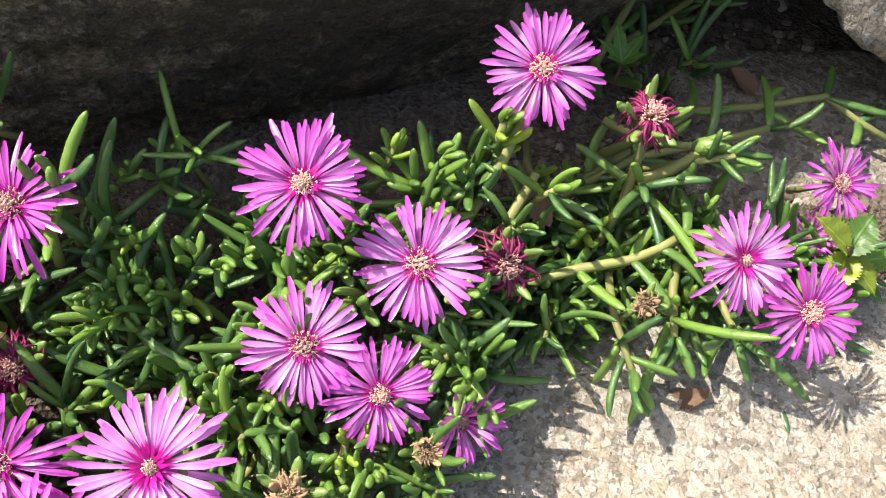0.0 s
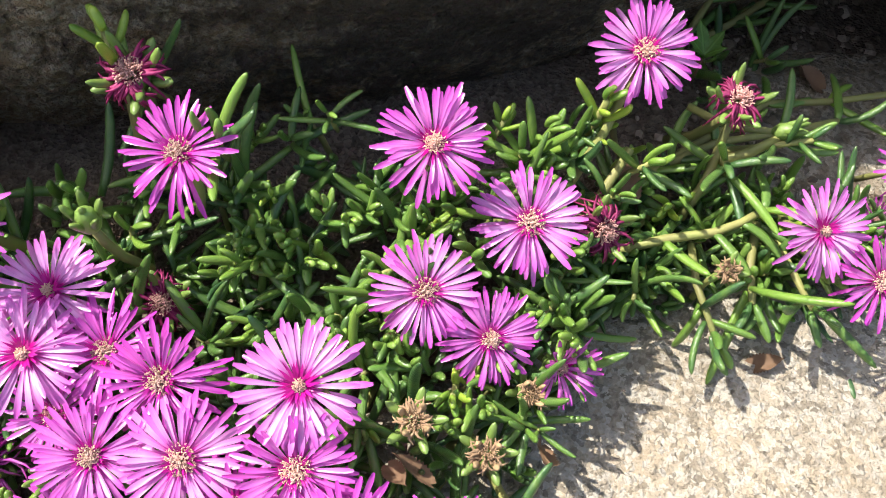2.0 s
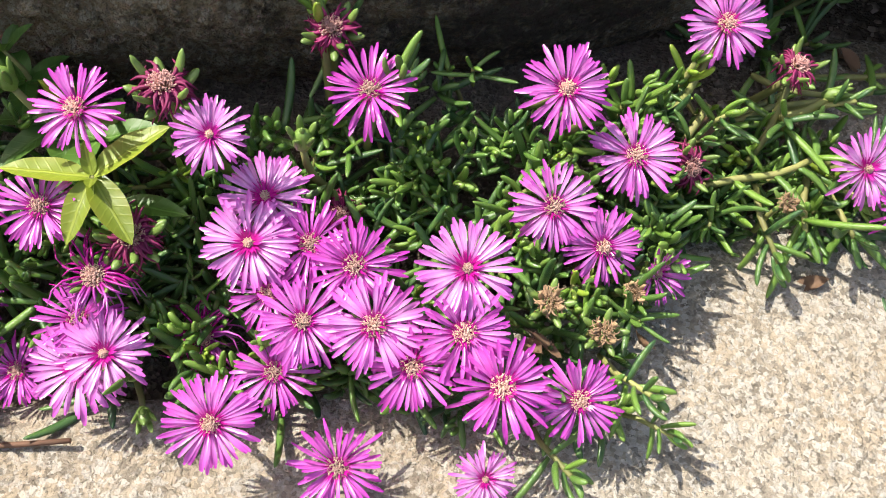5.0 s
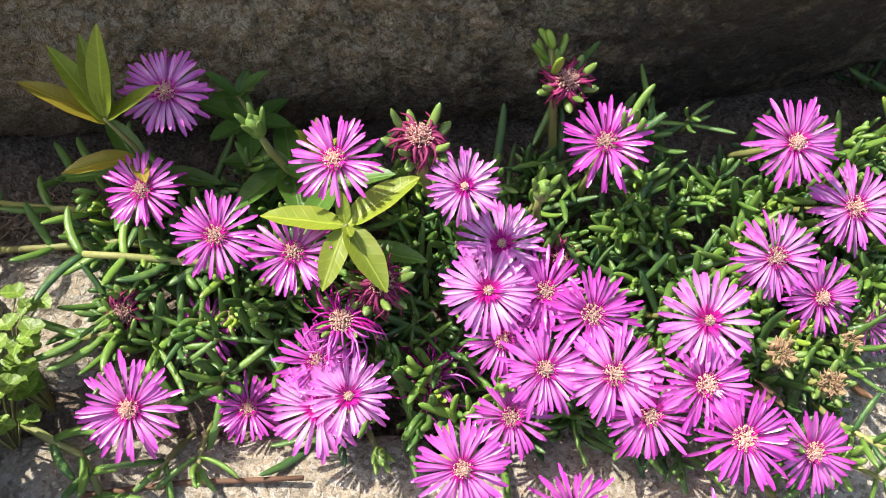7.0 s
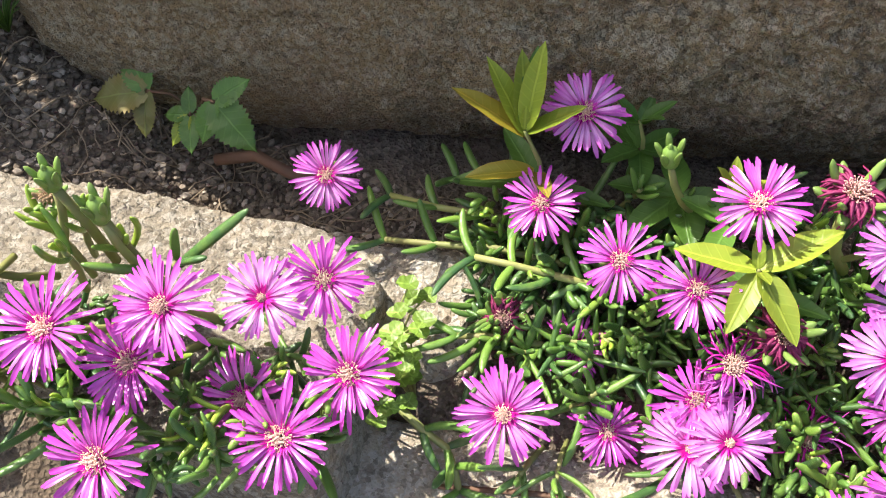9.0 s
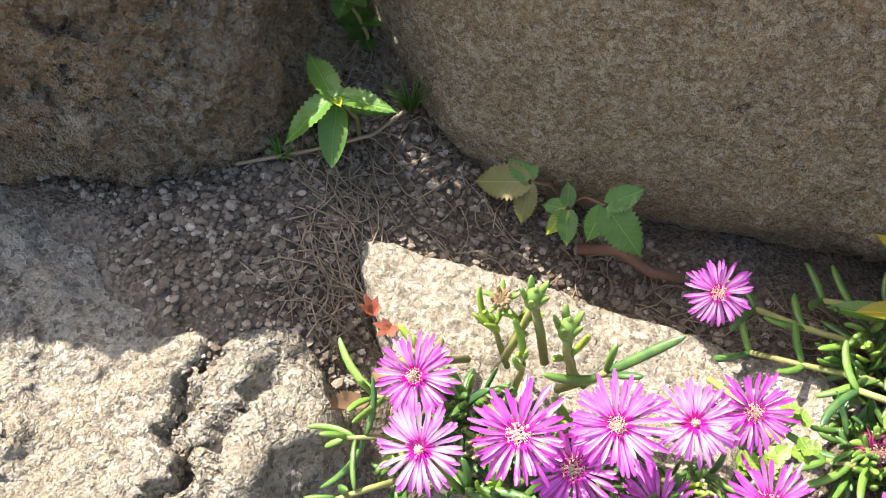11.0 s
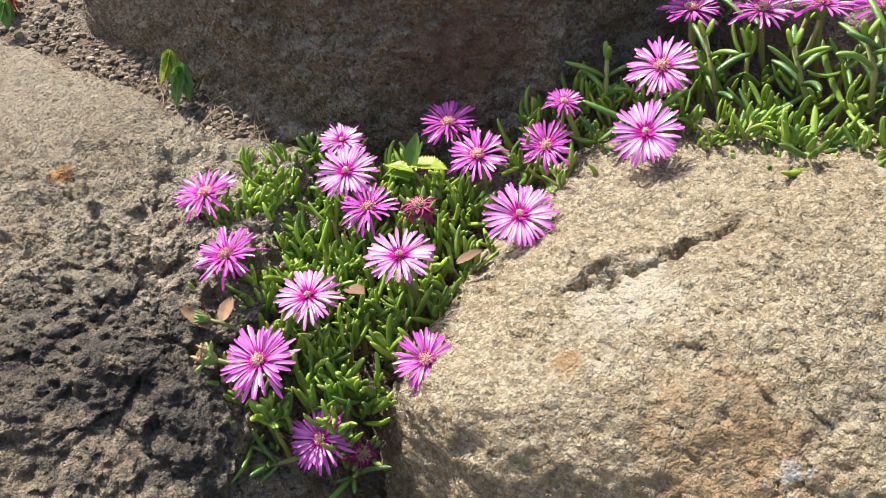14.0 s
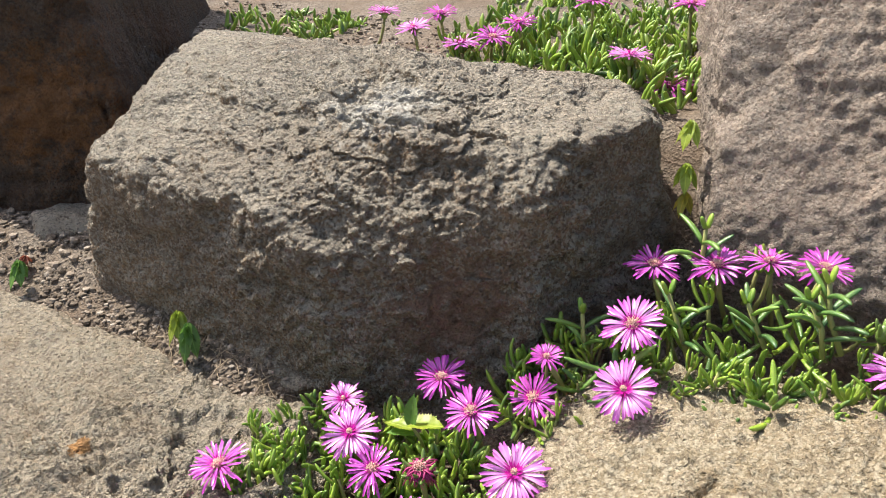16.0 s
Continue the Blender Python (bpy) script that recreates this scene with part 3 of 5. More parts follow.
    rock("small_stone", "grey stone wedged at the foot of the big rock", (-1.20, 0.45, 0.27), [
        ((-0.5, -0.8, 0.3), (-1.22, 0.41, 0.29)), ((0.6, -0.7, 0.3), (-1.16, 0.41, 0.29)), ((0, 0, 1), (-1.19, 0.44, 0.335)), ((-1, 0, 0.2), (-1.25, 0.44, 0.28)), ((1, 0, 0), (-1.12, 0.45, 0.28)), ((0, 1, 0), (-1.19, 0.5, 0.28)), ((0, 0, -1), (-1.19, 0.44, 0.22))],
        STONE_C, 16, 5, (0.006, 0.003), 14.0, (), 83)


def build_ground():
    n = 300
    u = np.linspace(-1, 1, n)
    warp = np.sign(u) * (np.abs(u) * 0.8 + 400 * np.abs(u) ** 14)
    X, Y = np.meshgrid(warp - 0.4, warp + 0.25)
    p = np.stack([X.ravel(), Y.ravel(), np.zeros(X.size)], 1)
    z = ground_top(p[:, 0], p[:, 1])
    p[:, 2] = z
    idx = np.arange(n * n).reshape(n, n)
    f = np.stack([idx[:-1, :-1], idx[:-1, 1:], idx[1:, 1:], idx[1:, :-1]], -1).reshape(-1, 4)
    tagged(new("ground", mesh_of("ground", p, f, SOIL)), "dry crumbly brown soil between the stones", "soil", kind="structure")


build_ground()
build_stones()


# ---- flowers ----
def petal_mesh(i, length, width, lift, droop, twist, material, name="petal"):
    """A narrow spoon-tipped petal along +y, channelled along its middle."""
    n, v, f = 7, [], []
    for k in range(n + 1):
        s = k / n
        w = width * (0.34 + 0.66 * min(1, s * 1.4)) * (1 - max(0, s - 0.84) ** 1.7 * 12)
        zc = lift * s * length - droop * s * s * length
        a = twist * s
        for j, q in enumerate((-1, -0.35, 0.35, 1)):
            h = 0.18 * width * (abs(q) - 0.4)
            v.append((q * w / 2 * math.cos(a), 0.003 + s * length, zc + h + q * w / 2 * math.sin(a)))
    for k in range(n):
        for j in range(3):
            a = k * 4 + j
            f.append((a, a + 1, a + 5, a + 4))
    return mesh_of(name, v, f, material)


def tube(points, radii, sides=7, cap=True):
    """Vertices and faces of a round tube along points."""
    v, f = [], []
    pts = [Vector(p) for p in points]
    for i, p in enumerate(pts):
        t = (pts[min(i + 1, len(pts) - 1)] - pts[max(i - 1, 0)]).normalized()
        a = t.orthogonal().normalized() if i == 0 else (a - t * a.dot(t)).normalized()
        b = t.cross(a)
        for s in range(sides):
            w = 2 * math.pi * s / sides
            v.append(p + (a * math.cos(w) + b * math.sin(w)) * radii[i])
    for i in range(len(pts) - 1):
        for s in range(sides):
            f.append((i * sides + s, i * sides + (s + 1) % sides, (i + 1) * sides + (s + 1) % sides, (i + 1) * sides + s))
    if cap:
        f.append(tuple(range(sides))[::-1])
        f.append(tuple((len(pts) - 1) * sides + s for s in range(sides)))
    return v, f


def join(pieces):
    V, F = [], []
    for v, f in pieces:
        o = len(V)
        V.extend(v)
        F.extend([tuple(i + o for i in q) for q in f])
    return V, F


def leaf_shape(length, radius, bend, sides=7, rings=7, side=0.0):
    """A fleshy finger of a leaf along +y that arches up (bend) and sideways (side): blunt three-sided section and a rounded tip."""
    stops = [(0, 0.72), (0.16, 0.90), (0.36, 1.0), (0.56, 1.0), (0.74, 0.93), (0.88, 0.76), (0.96, 0.50), (1.0, 0.16)]
    if rings < 7:
        stops = [(0, 0.72), (0.3, 1.0), (0.62, 0.96), (0.86, 0.72), (1.0, 0.2)]
    pts, rad, p, last = [], [], Vector((0, 0, 0)), 0.0
    for q, w in stops:
        mid = 0.5 * (q + last)
        up, turn = 2.0 * bend * mid, 2.0 * side * mid
        p = p + Vector((math.sin(turn) * math.cos(up), math.cos(turn) * math.cos(up), math.sin(up))) * (length * (q - last))
        last = q
        pts.append(p)
        rad.append(radius * w)
    v, f = tube(pts, rad, sides)
    out = []
    for i, p in enumerate(v):
        c = pts[i // sides]
        q = p - c
        out.append(c + Vector((q.x * 1.12, q.y, q.z * (0.6 if q.z > 0 else 1.05))))
    return out, f


rng = random.Random(7)
PETALS = [petal_mesh(i, 0.0178 + 0.0012 * (i % 3), 0.0022 - 0.0002 * (i % 2), l, dr, tw, PETAL) for i, (l, dr, tw) in enumerate(((0.18, 0.22, 0.1), (0.30, 0.30, -0.2), (0.10, 0.16, 0.25), (0.24, 0.10, 0.0), (0.05, 0.30, -0.1)))]
PALE_PETALS = [petal_mesh(i, 0.0178 + 0.0012 * (i % 3), 0.0023 - 0.0002 * (i % 2), l, dr, tw, PETAL_PALE) for i, (l, dr, tw) in enumerate(((0.18, 0.22, 0.1), (0.30, 0.30, -0.2), (0.10, 0.16, 0.25), (0.24, 0.10, 0.0), (0.05, 0.30, -0.1)))]
DEEP_PETALS = [petal_mesh(i, 0.0170 + 0.0014 * (i % 3), 0.0020, l, dr, tw, PETAL_DEEP) for i, (l, dr, tw) in enumerate(((0.25, 0.35, 0.3), (0.40, 0.28, -0.3), (0.10, 0.40, 0.5), (0.30, 0.10, 0.0)))]


def corona_mesh():
    """The ring of short, upright, deep-coloured inner petals."""
    r, pieces = random.Random(5), []
    for k in range(48):
        m = pose(0, 0, 0, 0, 0, 360 * k / 48 + r.uniform(-6, 6)) @ pose(0, -0.0008, 0, 24 + r.uniform(-14, 14), 0, 0)
        l, w = r.uniform(0.0045, 0.0085), 0.00045
        v = [(-w, 0.002, 0), (w, 0.002, 0), (-w, 0.002 + l * 0.6, 0.0004), (w, 0.002 + l * 0.6, 0.0004), (0, 0.002 + l, 0.001)]
        pieces.append(([m @ Vector(p) for p in v], [(0, 1, 3, 2), (2, 3, 4)]))
    return mesh_of("corona", *join(pieces), PETAL_DEEP)


def stamen_mesh(spread, height, count, seed, material=STAMEN):
    """A tuft of fine filaments with tiny pollen tips, splayed round a short yellow middle."""
    r, pieces = random.Random(seed), []
    for k in range(count):
        a, q = r.uniform(0, 6.283), r.random() ** 0.7 * spread
        x, y = q * math.cos(a), q * math.sin(a)
        top = height * r.uniform(0.7, 1.0) * (1 - 0.45 * (q / spread) ** 2)
        bend = r.uniform(-0.0006, 0.0006)
        pieces.append(tube([(x * 0.25, y * 0.25, 0), (x * 0.75 + bend, y * 0.75 - bend, top * 0.7), (x, y, top)], [0.00014, 0.00013, 0.00012], 3))
        tip = Vector((x, y, top))
        pieces.append(tube([tip, tip + Vector((r.uniform(-1, 1), r.uniform(-1, 1), 0.5)) * 0.0006], [0.00021, 0.00018], 4))
    return mesh_of("flower_centre", *join(pieces), material)


STAMENS = [stamen_mesh(0.0054, 0.0048, 290, 1), stamen_mesh(0.0044, 0.0054, 240, 2), stamen_mesh(0.0024, 0.0045, 120, 3)]


def calyx_mesh():
    pieces = [tube([(0, 0, -0.009), (0, 0, -0.006), (0, 0, -0.002), (0, 0, 0.001)], [0.0014, 0.0036, 0.0044, 0.0036], 10)]
    for k in range(5):
        v, f = leaf_shape(0.008, 0.0014, 0.1, 6, 4)
        m = pose(0, 0, -0.004, 20, 0, 72 * k) @ pose(0, 0.003, 0)
        pieces.append(([m @ p for p in v], f))
    return mesh_of("calyx", *join(pieces), BUD)


CALYX = calyx_mesh()
CORONA = corona_mesh()
STALK = mesh_of("stalk", *tube([(0, 0, -0.006), (0.001, 0.001, -0.018), (0.003, 0.004, -0.032), (0.006, 0.010, -0.045)], [0.0016, 0.0018, 0.0019, 0.002], 7), STEM)


def open_flower(seed, count, petals, stamen, layers=2, jitter=6.0, cup=0.0, gap=0.0):
    r = random.Random(seed)
    fl = thing("ice_plant_flower", "open pink ice plant flower with narrow silky petals", "flower", "ice plant flowers")
    for k in range(count):
        layer = k % layers
        a = 360 * k / count + r.uniform(-1, 1) * jitter
        tilt = (4, 13, 20)[layer] + cup + r.uniform(-6, 6)
        sc = r.uniform(0.86, 1.06) * (1.0, 0.95, 0.85)[layer]
        if r.random() < gap:
            continue
        m = pose(0, 0, 0.0006 * layer, 0, 0, a) @ pose(0, 0, 0, tilt, r.uniform(-14, 14), 0) @ Matrix.Scale(sc, 4)
        part("petal", r.choice(petals), fl, m)
    part("corona", CORONA, fl, pose(0, 0, 0.0012, 0, 0, r.uniform(0, 360)), "deep magenta ring of short inner petals")
    part("flower_centre", STAMENS[stamen], fl, pose(0, 0, 0.0012), "cream stamen tuft")
    part("calyx", CALYX, fl)
    part("stalk", STALK, fl, pose(0, 0, 0, 0, 0, r.uniform(0, 360)))
    return fl


def thread_mesh(name, seed, count, length, material, droop):
    """Shrivelled, curling petals."""
    r, pieces = random.Random(seed), []
    for k in range(count):
        a, l = r.uniform(0, 6.283), length * r.uniform(0.5, 1.1)
        up, pts = r.uniform(0.1, 0.9), []
        bend, side = r.uniform(droop - 0.6, droop + 0.5), r.uniform(-0.7, 0.7)
        for s in (0, 0.25, 0.5, 0.75, 1.0):
            q = a + side * s * s
            pts.append((math.cos(q) * (0.002 + l * s), math.sin(q) * (0.002 + l * s), l * (up * s - bend * s * s) + 0.001))
        pieces.append(tube(pts, [0.0004, 0.00065, 0.0006, 0.00045, 0.0002], 4))
    return mesh_of(name, *join(pieces), material)


def wilted_flower(seed, count, length, droop, core, petal_mat, label, sepal=0.012, sepal_mat=BUD, sepals=4, tilt=38):
    fl = thing("wilted_flower", label, "flower", "wilted flowers")
    part("withered_corolla", thread_mesh("withered_corolla", seed, count, length, petal_mat, droop), fl)
    part("seed_head", core, fl, pose(0, 0, 0.0005))
    part("calyx", CALYX, fl, Matrix.Scale(1.15, 4))
    v, f = leaf_shape(sepal, 0.0013, 0.25, 6, 5)
    sm = mesh_of("sepal", v, f, sepal_mat)
    for k in range(sepals):
        part("sepal", sm, fl, pose(0, 0, -0.002, 0, 0, 360 / sepals * k + 20 * (seed % 3)) @ pose(0, 0.003, 0, tilt, 0, 0))
    part("stalk", STALK, fl)
    return fl


FLOWERS = {
    "o": [open_flower(11, 62, PETALS + PALE_PETALS, 0), open_flower(12, 66, PETALS, 1), open_flower(13, 60, PETALS + DEEP_PETALS, 0, 2, 7.0, 0.0, 0.05), open_flower(14, 64, PETALS, 1, 3)],
    "m": [open_flower(21, 58, DEEP_PETALS + PETALS, 0, 2, 9.0, 0.0, 0.08), open_flower(22, 58, DEEP_PETALS, 0, 3, 8.0)],
    "y": [open_flower(31, 62, PALE_PETALS, 2, 2, 5.0), open_flower(32, 66, PALE_PETALS, 2, 3, 4.0)],
    "c": [open_flower(41, 38, PETALS, 1, 2, 5.0, 34.0)],
}
SEED_HEADS = [stamen_mesh(0.0042, 0.0048, 150, 8, SEED), stamen_mesh(0.0045, 0.0035, 90, 9, DRY)]
WILTED = [wilted_flower(51, 80, 0.0088, 1.2, SEED_HEADS[0], WILT, "wilted crimson ice plant flower with shrivelled petals"),
          wilted_flower(52, 80, 0.0078, 1.0, SEED_HEADS[0], WILT, "wilted crimson ice plant flower with a cream seed head"),
          wilted_flower(53, 60, 0.0185, 0.6, STAMENS[0], PETAL_DEEP, "fading magenta ice plant flower with thread-like petals"),
          wilted_flower(54, 40, 0.0055, 0.5, SEED_HEADS[1], DRY, "dry brown seed head of an ice plant", 0.0085, DRY_PALE, 4, 58)]
USED = set()


def aim(p, back, side, spin, size):
    """Stands a flower at p. back: degrees by which it leans to -y; side: to +x."""
    n = Vector((math.sin(radians(side)), -math.sin(radians(back)) * math.cos(radians(side)), math.cos(radians(back)) * math.cos(radians(side))))
    q = n.to_track_quat("Z", "Y").to_matrix().to_4x4()
    return Matrix.Translation(p) @ q @ pose(0, 0, 0, 0, 0, spin) @ Matrix.Scale(size, 4)


def plant(ob, m):
    if ob.name not in USED:
        USED.add(ob.name)
        ob.matrix_basis = m
        return ob
    return copy_thing(ob, m)


SPAN = 0.0425  # width of a flower at size 1


def flower(kind, x, y, z, width, back=25, side=0):
    k = rng.randrange(len(FLOWERS[kind]))
    plant(FLOWERS[kind][k], aim((x, y, z - 0.002), back, side, rng.uniform(0, 360), width / SPAN))


def wilted(k, x, y, z, size=1.0, back=20, side=0):
    plant(WILTED[k], aim((x, y, z - 0.002), back, side, rng.uniform(0, 360), size))


# the bed on the slab
for row in (
        ("m", -0.120, 0.166, 0.091, 0.042, 25, -5), ("o", -0.036, 0.177, 0.092, 0.041, 35, 5), ("o", 0.0, 0.167, 0.065, 0.0415, 35, 5), ("o", 0.040, 0.225, 0.098, 0.041, 42, 0),
        ("o", -0.036, 0.143, 0.053, 0.041, 38, 8), ("o", -0.012, 0.133, 0.040, 0.037, 40, 10), ("c", 0.014, 0.130, 0.028, 0.034, 48, 30), ("y", -0.074, 0.099, 0.060, 0.043, 25, 5),
        ("y", 0.109, 0.174, 0.062, 0.038, 40, 10), ("m", 0.134, 0.162, 0.049, 0.038, 40, 10), ("m", 0.161, 0.221, 0.048, 0.036, 35, 20), ("c", 0.155, 0.212, 0.026, 0.030, 40, 0),
        ("m", -0.233, 0.135, 0.097, 0.042, 30, -10), ("m", -0.281, 0.112, 0.069, 0.041, 30, 5), ("m", -0.248, 0.109, 0.066, 0.042, 30, 0), ("y", -0.180, 0.130, 0.094, 0.036, 35, 5),
        ("y", -0.161, 0.129, 0.060, 0.039, 25, 0), ("y", -0.165, 0.109, 0.053, 0.041, 35, 0), ("o", -0.311, 0.165, 0.097, 0.038, 35, 5), ("m", -0.321, 0.139, 0.061, 0.040, 30, -5),
        ("o", -0.313, 0.058, 0.012, 0.047, 35, 0), ("m", -0.267, 0.073, -0.006, 0.036, 35, 0), ("y", -0.220, 0.067, 0.025, 0.043, 30, 5), ("y", -0.233, 0.066, 0.014, 0.043, 35, 0), ("o", -0.170, 0.039, 0.027, 0.045, 35, 5),
        ("m", -0.290, 0.102, 0.010, 0.034, 35, 0), ("m", -0.235, 0.083, 0.024, 0.040, 30, 0), ("m", -0.120, 0.036, 0.002, 0.041, 40, 0), ("m", -0.150, 0.067, 0.021, 0.040, 30, 5),
        ("o", -0.139, 0.080, 0.041, 0.042, 30, 5), ("m", -0.120, 0.103, 0.051, 0.043, 35, 0), ("m", -0.140, 0.113, 0.050, 0.040, 30, 0), ("o", -0.110, 0.080, 0.043, 0.043, 35, 5),
        ("o", -0.093, 0.069, 0.031, 0.041, 35, 0), ("o", -0.073, 0.077, 0.047, 0.043, 38, 5), ("m", -0.056, 0.060, 0.035, 0.046, 30, 0), ("m", -0.023, 0.062, 0.026, 0.042, 35, 10), ("y", -0.059, 0.036, 0.0, 0.031, 35, 10),
        ("m", -0.156, 0.096, 0.036, 0.038, 35, 0),
        # the clump on the stepping stone
        ("m", -0.391, 0.058, 0.080, 0.038, 35, 15), ("y", -0.411, 0.043, 0.078, 0.041, 30, 5), ("m", -0.371, 0.031, 0.060, 0.043, 30, 0), ("o", -0.411, 0.014, 0.047, 0.042, 35, 0),
        ("m", -0.388, 0.001, 0.053, 0.046, 35, 5), ("o", -0.421, 0.126, 0.061, 0.034, 45, 15), ("o", -0.524, 0.006, 0.087, 0.042, 40, 5), ("y", -0.506, -0.023, 0.088, 0.037, 40, 0),
        ("m", -0.472, -0.003, 0.095, 0.044, 30, 0), ("o", -0.439, 0.021, 0.091, 0.043, 35, 0), ("m", -0.449, 0.004, 0.072, 0.044, 35, 0), ("m", -0.447, -0.030, 0.058, 0.046, 35, 0),
        # the gap between the boulders
        ("o", -0.703, 0.147, 0.252, 0.046, 30, 0), ("y", -0.700, 0.190, 0.270, 0.045, 22, 0), ("m", -0.756, 0.187, 0.281, 0.045, 22, -10), ("o", -0.664, 0.146, 0.213, 0.038, 40, 0), ("m", -0.623, 0.192, 0.254, 0.042, 22, 12),
        ("y", -0.740, 0.288, 0.296, 0.042, 25, 5), ("m", -0.665, 0.332, 0.308, 0.045, 26, 0), ("y", -0.564, 0.359, 0.337, 0.044, 38, 0), ("y", -0.618, 0.297, 0.294, 0.045, 26, 8), ("y", -0.763, 0.316, 0.301, 0.038, 15, 5),
        ("m", -0.713, 0.273, 0.283, 0.042, 15, 0), ("y", -0.663, 0.230, 0.287, 0.042, 15, 0), ("m", -0.701, 0.357, 0.312, 0.044, 18, 0), ("m", -0.631, 0.365, 0.309, 0.042, 35, 0), ("m", -0.627, 0.379, 0.336, 0.028, 12, 0),
        ("o", -0.572, 0.404, 0.363, 0.046, 33, 0), ("m", -0.806, 0.225, 0.290, 0.046, 12, -10), ("o", -0.573, 0.463, 0.384, 0.044, 12, 0), ("m", -0.528, 0.467, 0.390, 0.046, 15, 0), ("m", -0.492, 0.466, 0.399, 0.044, 0, 0), ("m", -0.456, 0.453, 0.406, 0.042, 5, 10),
        ("o", -0.40, 0.40, 0.367, 0.046, 20, 0),
        # the top terrace
        ("y", -0.997, 0.80, 0.506, 0.046, -5, 0), ("y", -0.935, 0.76, 0.496, 0.046, 8, -5), ("m", -0.93, 0.82, 0.503, 0.046, 5, 0), ("y", -0.870, 0.75, 0.483, 0.044, 0, 0), ("m", -0.82, 0.80, 0.500, 0.047, 8, 0), ("m", -0.84, 0.77, 0.488, 0.044, 15, 15),
        ("y", -0.669, 0.72, 0.488, 0.046, -5, 0), ("m", -0.628, 0.72, 0.458, 0.058, -8, 0), ("m", -0.734, 0.80, 0.528, 0.046, 0, 0), ("m", -0.629, 0.80, 0.529, 0.046, 0, 0)):
    flower(*row)
for row in (
        (1, -0.139, 0.189, 0.104, 1.25, 30, 0), (1, 0.083, 0.227, 0.075, 0.95, 15, 5), (0, 0.030, 0.177, 0.051, 1.2, 50, 20), (0, -0.131, 0.141, 0.038, 0.9, 35, 10), (2, -0.226, 0.091, 0.046, 1.0, 30, 0),
        (0, -0.211, 0.102, 0.060, 1.1, 20, 10), (1, -0.200, 0.144, 0.104, 1.1, 10, 0), (2, -0.186, 0.088, 0.011, 1.0, 35, 0), (1, -0.326, 0.100, 0.022, 0.9, 50, 0),
        (3, -0.012, 0.091, 0.034, 0.95, 30, 0), (3, -0.037, 0.097, 0.044, 1.05, 20, 0), (3, 0.004, 0.118, 0.028, 0.9, 30, 20), (3, 0.081, 0.170, 0.039, 0.8, 30, 0),
        (0, -0.677, 0.275, 0.294, 0.95, 10, 0), (0, -0.835, 0.293, 0.270, 1.0, 15, -10), (3, -0.734, 0.135, 0.253, 0.9, 40, -40), (1, -0.646, 0.159, 0.199, 0.9, 30, 30), (3, -0.49, 0.0, 0.06, 0.9, 40, 0), (3, -0.505, 0.05, 0.10, 0.8, 20, 0)):
    wilted(*row)


# ---- the fleshy foliage ----
def shoot_plan(seed, nodes, spread, length, radius):
    """Leaf sizes and poses of a shoot: crossed pairs that close up towards the tip."""
    r, plan = random.Random(seed), []
    for k in range(nodes):
        s = 1 - 0.6 * k / max(1, nodes - 1)
        for q in (0, 180):
            l, rad = length * s * r.uniform(0.8, 1.15), radius * (0.78 + 0.22 * s)
            v, f = leaf_shape(l, rad, r.uniform(-0.35, 0.60), side=r.uniform(-0.35, 0.35))
            m = pose(0, 0, 0.0065 * k, 0, 0, q + 90 * k + r.uniform(-22, 22)) @ pose(0, 0.001, 0, 90 - spread * s + r.uniform(-12, 12), 0, 0)
            plan.append((v, f, m))
    return plan


PLANS = [shoot_plan(61, 3, 62, 0.034, 0.0022), shoot_plan(62, 2, 50, 0.037, 0.0022), shoot_plan(63, 4, 70, 0.028, 0.0021), shoot_plan(64, 3, 85, 0.040, 0.0021), shoot_plan(65, 3, 45, 0.020, 0.0021), shoot_plan(66, 2, 75, 0.043, 0.0021),
         shoot_plan(67, 3, 34, 0.028, 0.0017), shoot_plan(68, 2, 32, 0.026, 0.0018), shoot_plan(69, 3, 38, 0.014, 0.0019), shoot_plan(70, 3, 48, 0.018, 0.0018)]


def shoot(plan, leaf=LEAF):
    sh = thing("ice_plant_shoot", "leafy green ice plant shoot with finger-like fleshy leaves", "plant", "ice plant shoots")
    for v, f, m in plan:
        part("leaf", mesh_of("leaf", v, f, leaf), sh, m)
    part("stem", mesh_of("stem", *tube([(0.004, 0.006, -0.03), (0.001, 0.002, -0.012), (0, 0, 0.0065 * (len(plan) // 2 - 1))], [0.0019, 0.0019, 0.0014], 6), STEM), sh)
    return sh


SHOOTS = [shoot(p, LEAF_YOUNG if k in (4, 6, 7, 8, 9) else LEAF) for k, p in enumerate(PLANS)]


def inside(poly, x, y):
    hit = False
    for (ax, ay), (bx, by) in zip(poly, poly[1:] + poly[:1]):
        if (ay > y) != (by > y) and x < (bx - ax) * (y - ay) / (by - ay) + ax:
            hit = not hit
    return hit


def scatter(poly, count, r):
    xs, ys = [p[0] for p in poly], [p[1] for p in poly]
    out = []
    while len(out) < count:
        x, y = r.uniform(min(xs), max(xs)), r.uniform(min(ys), max(ys))
        if inside(poly, x, y):
            out.append((x, y))
    return out


def crown_bed(x, y):
    return 0.008 + 0.40 * max(0, y - 0.075)


def crown_edge(x, y):
    return 0.012 + 0.45 * max(0, y - 0.175)


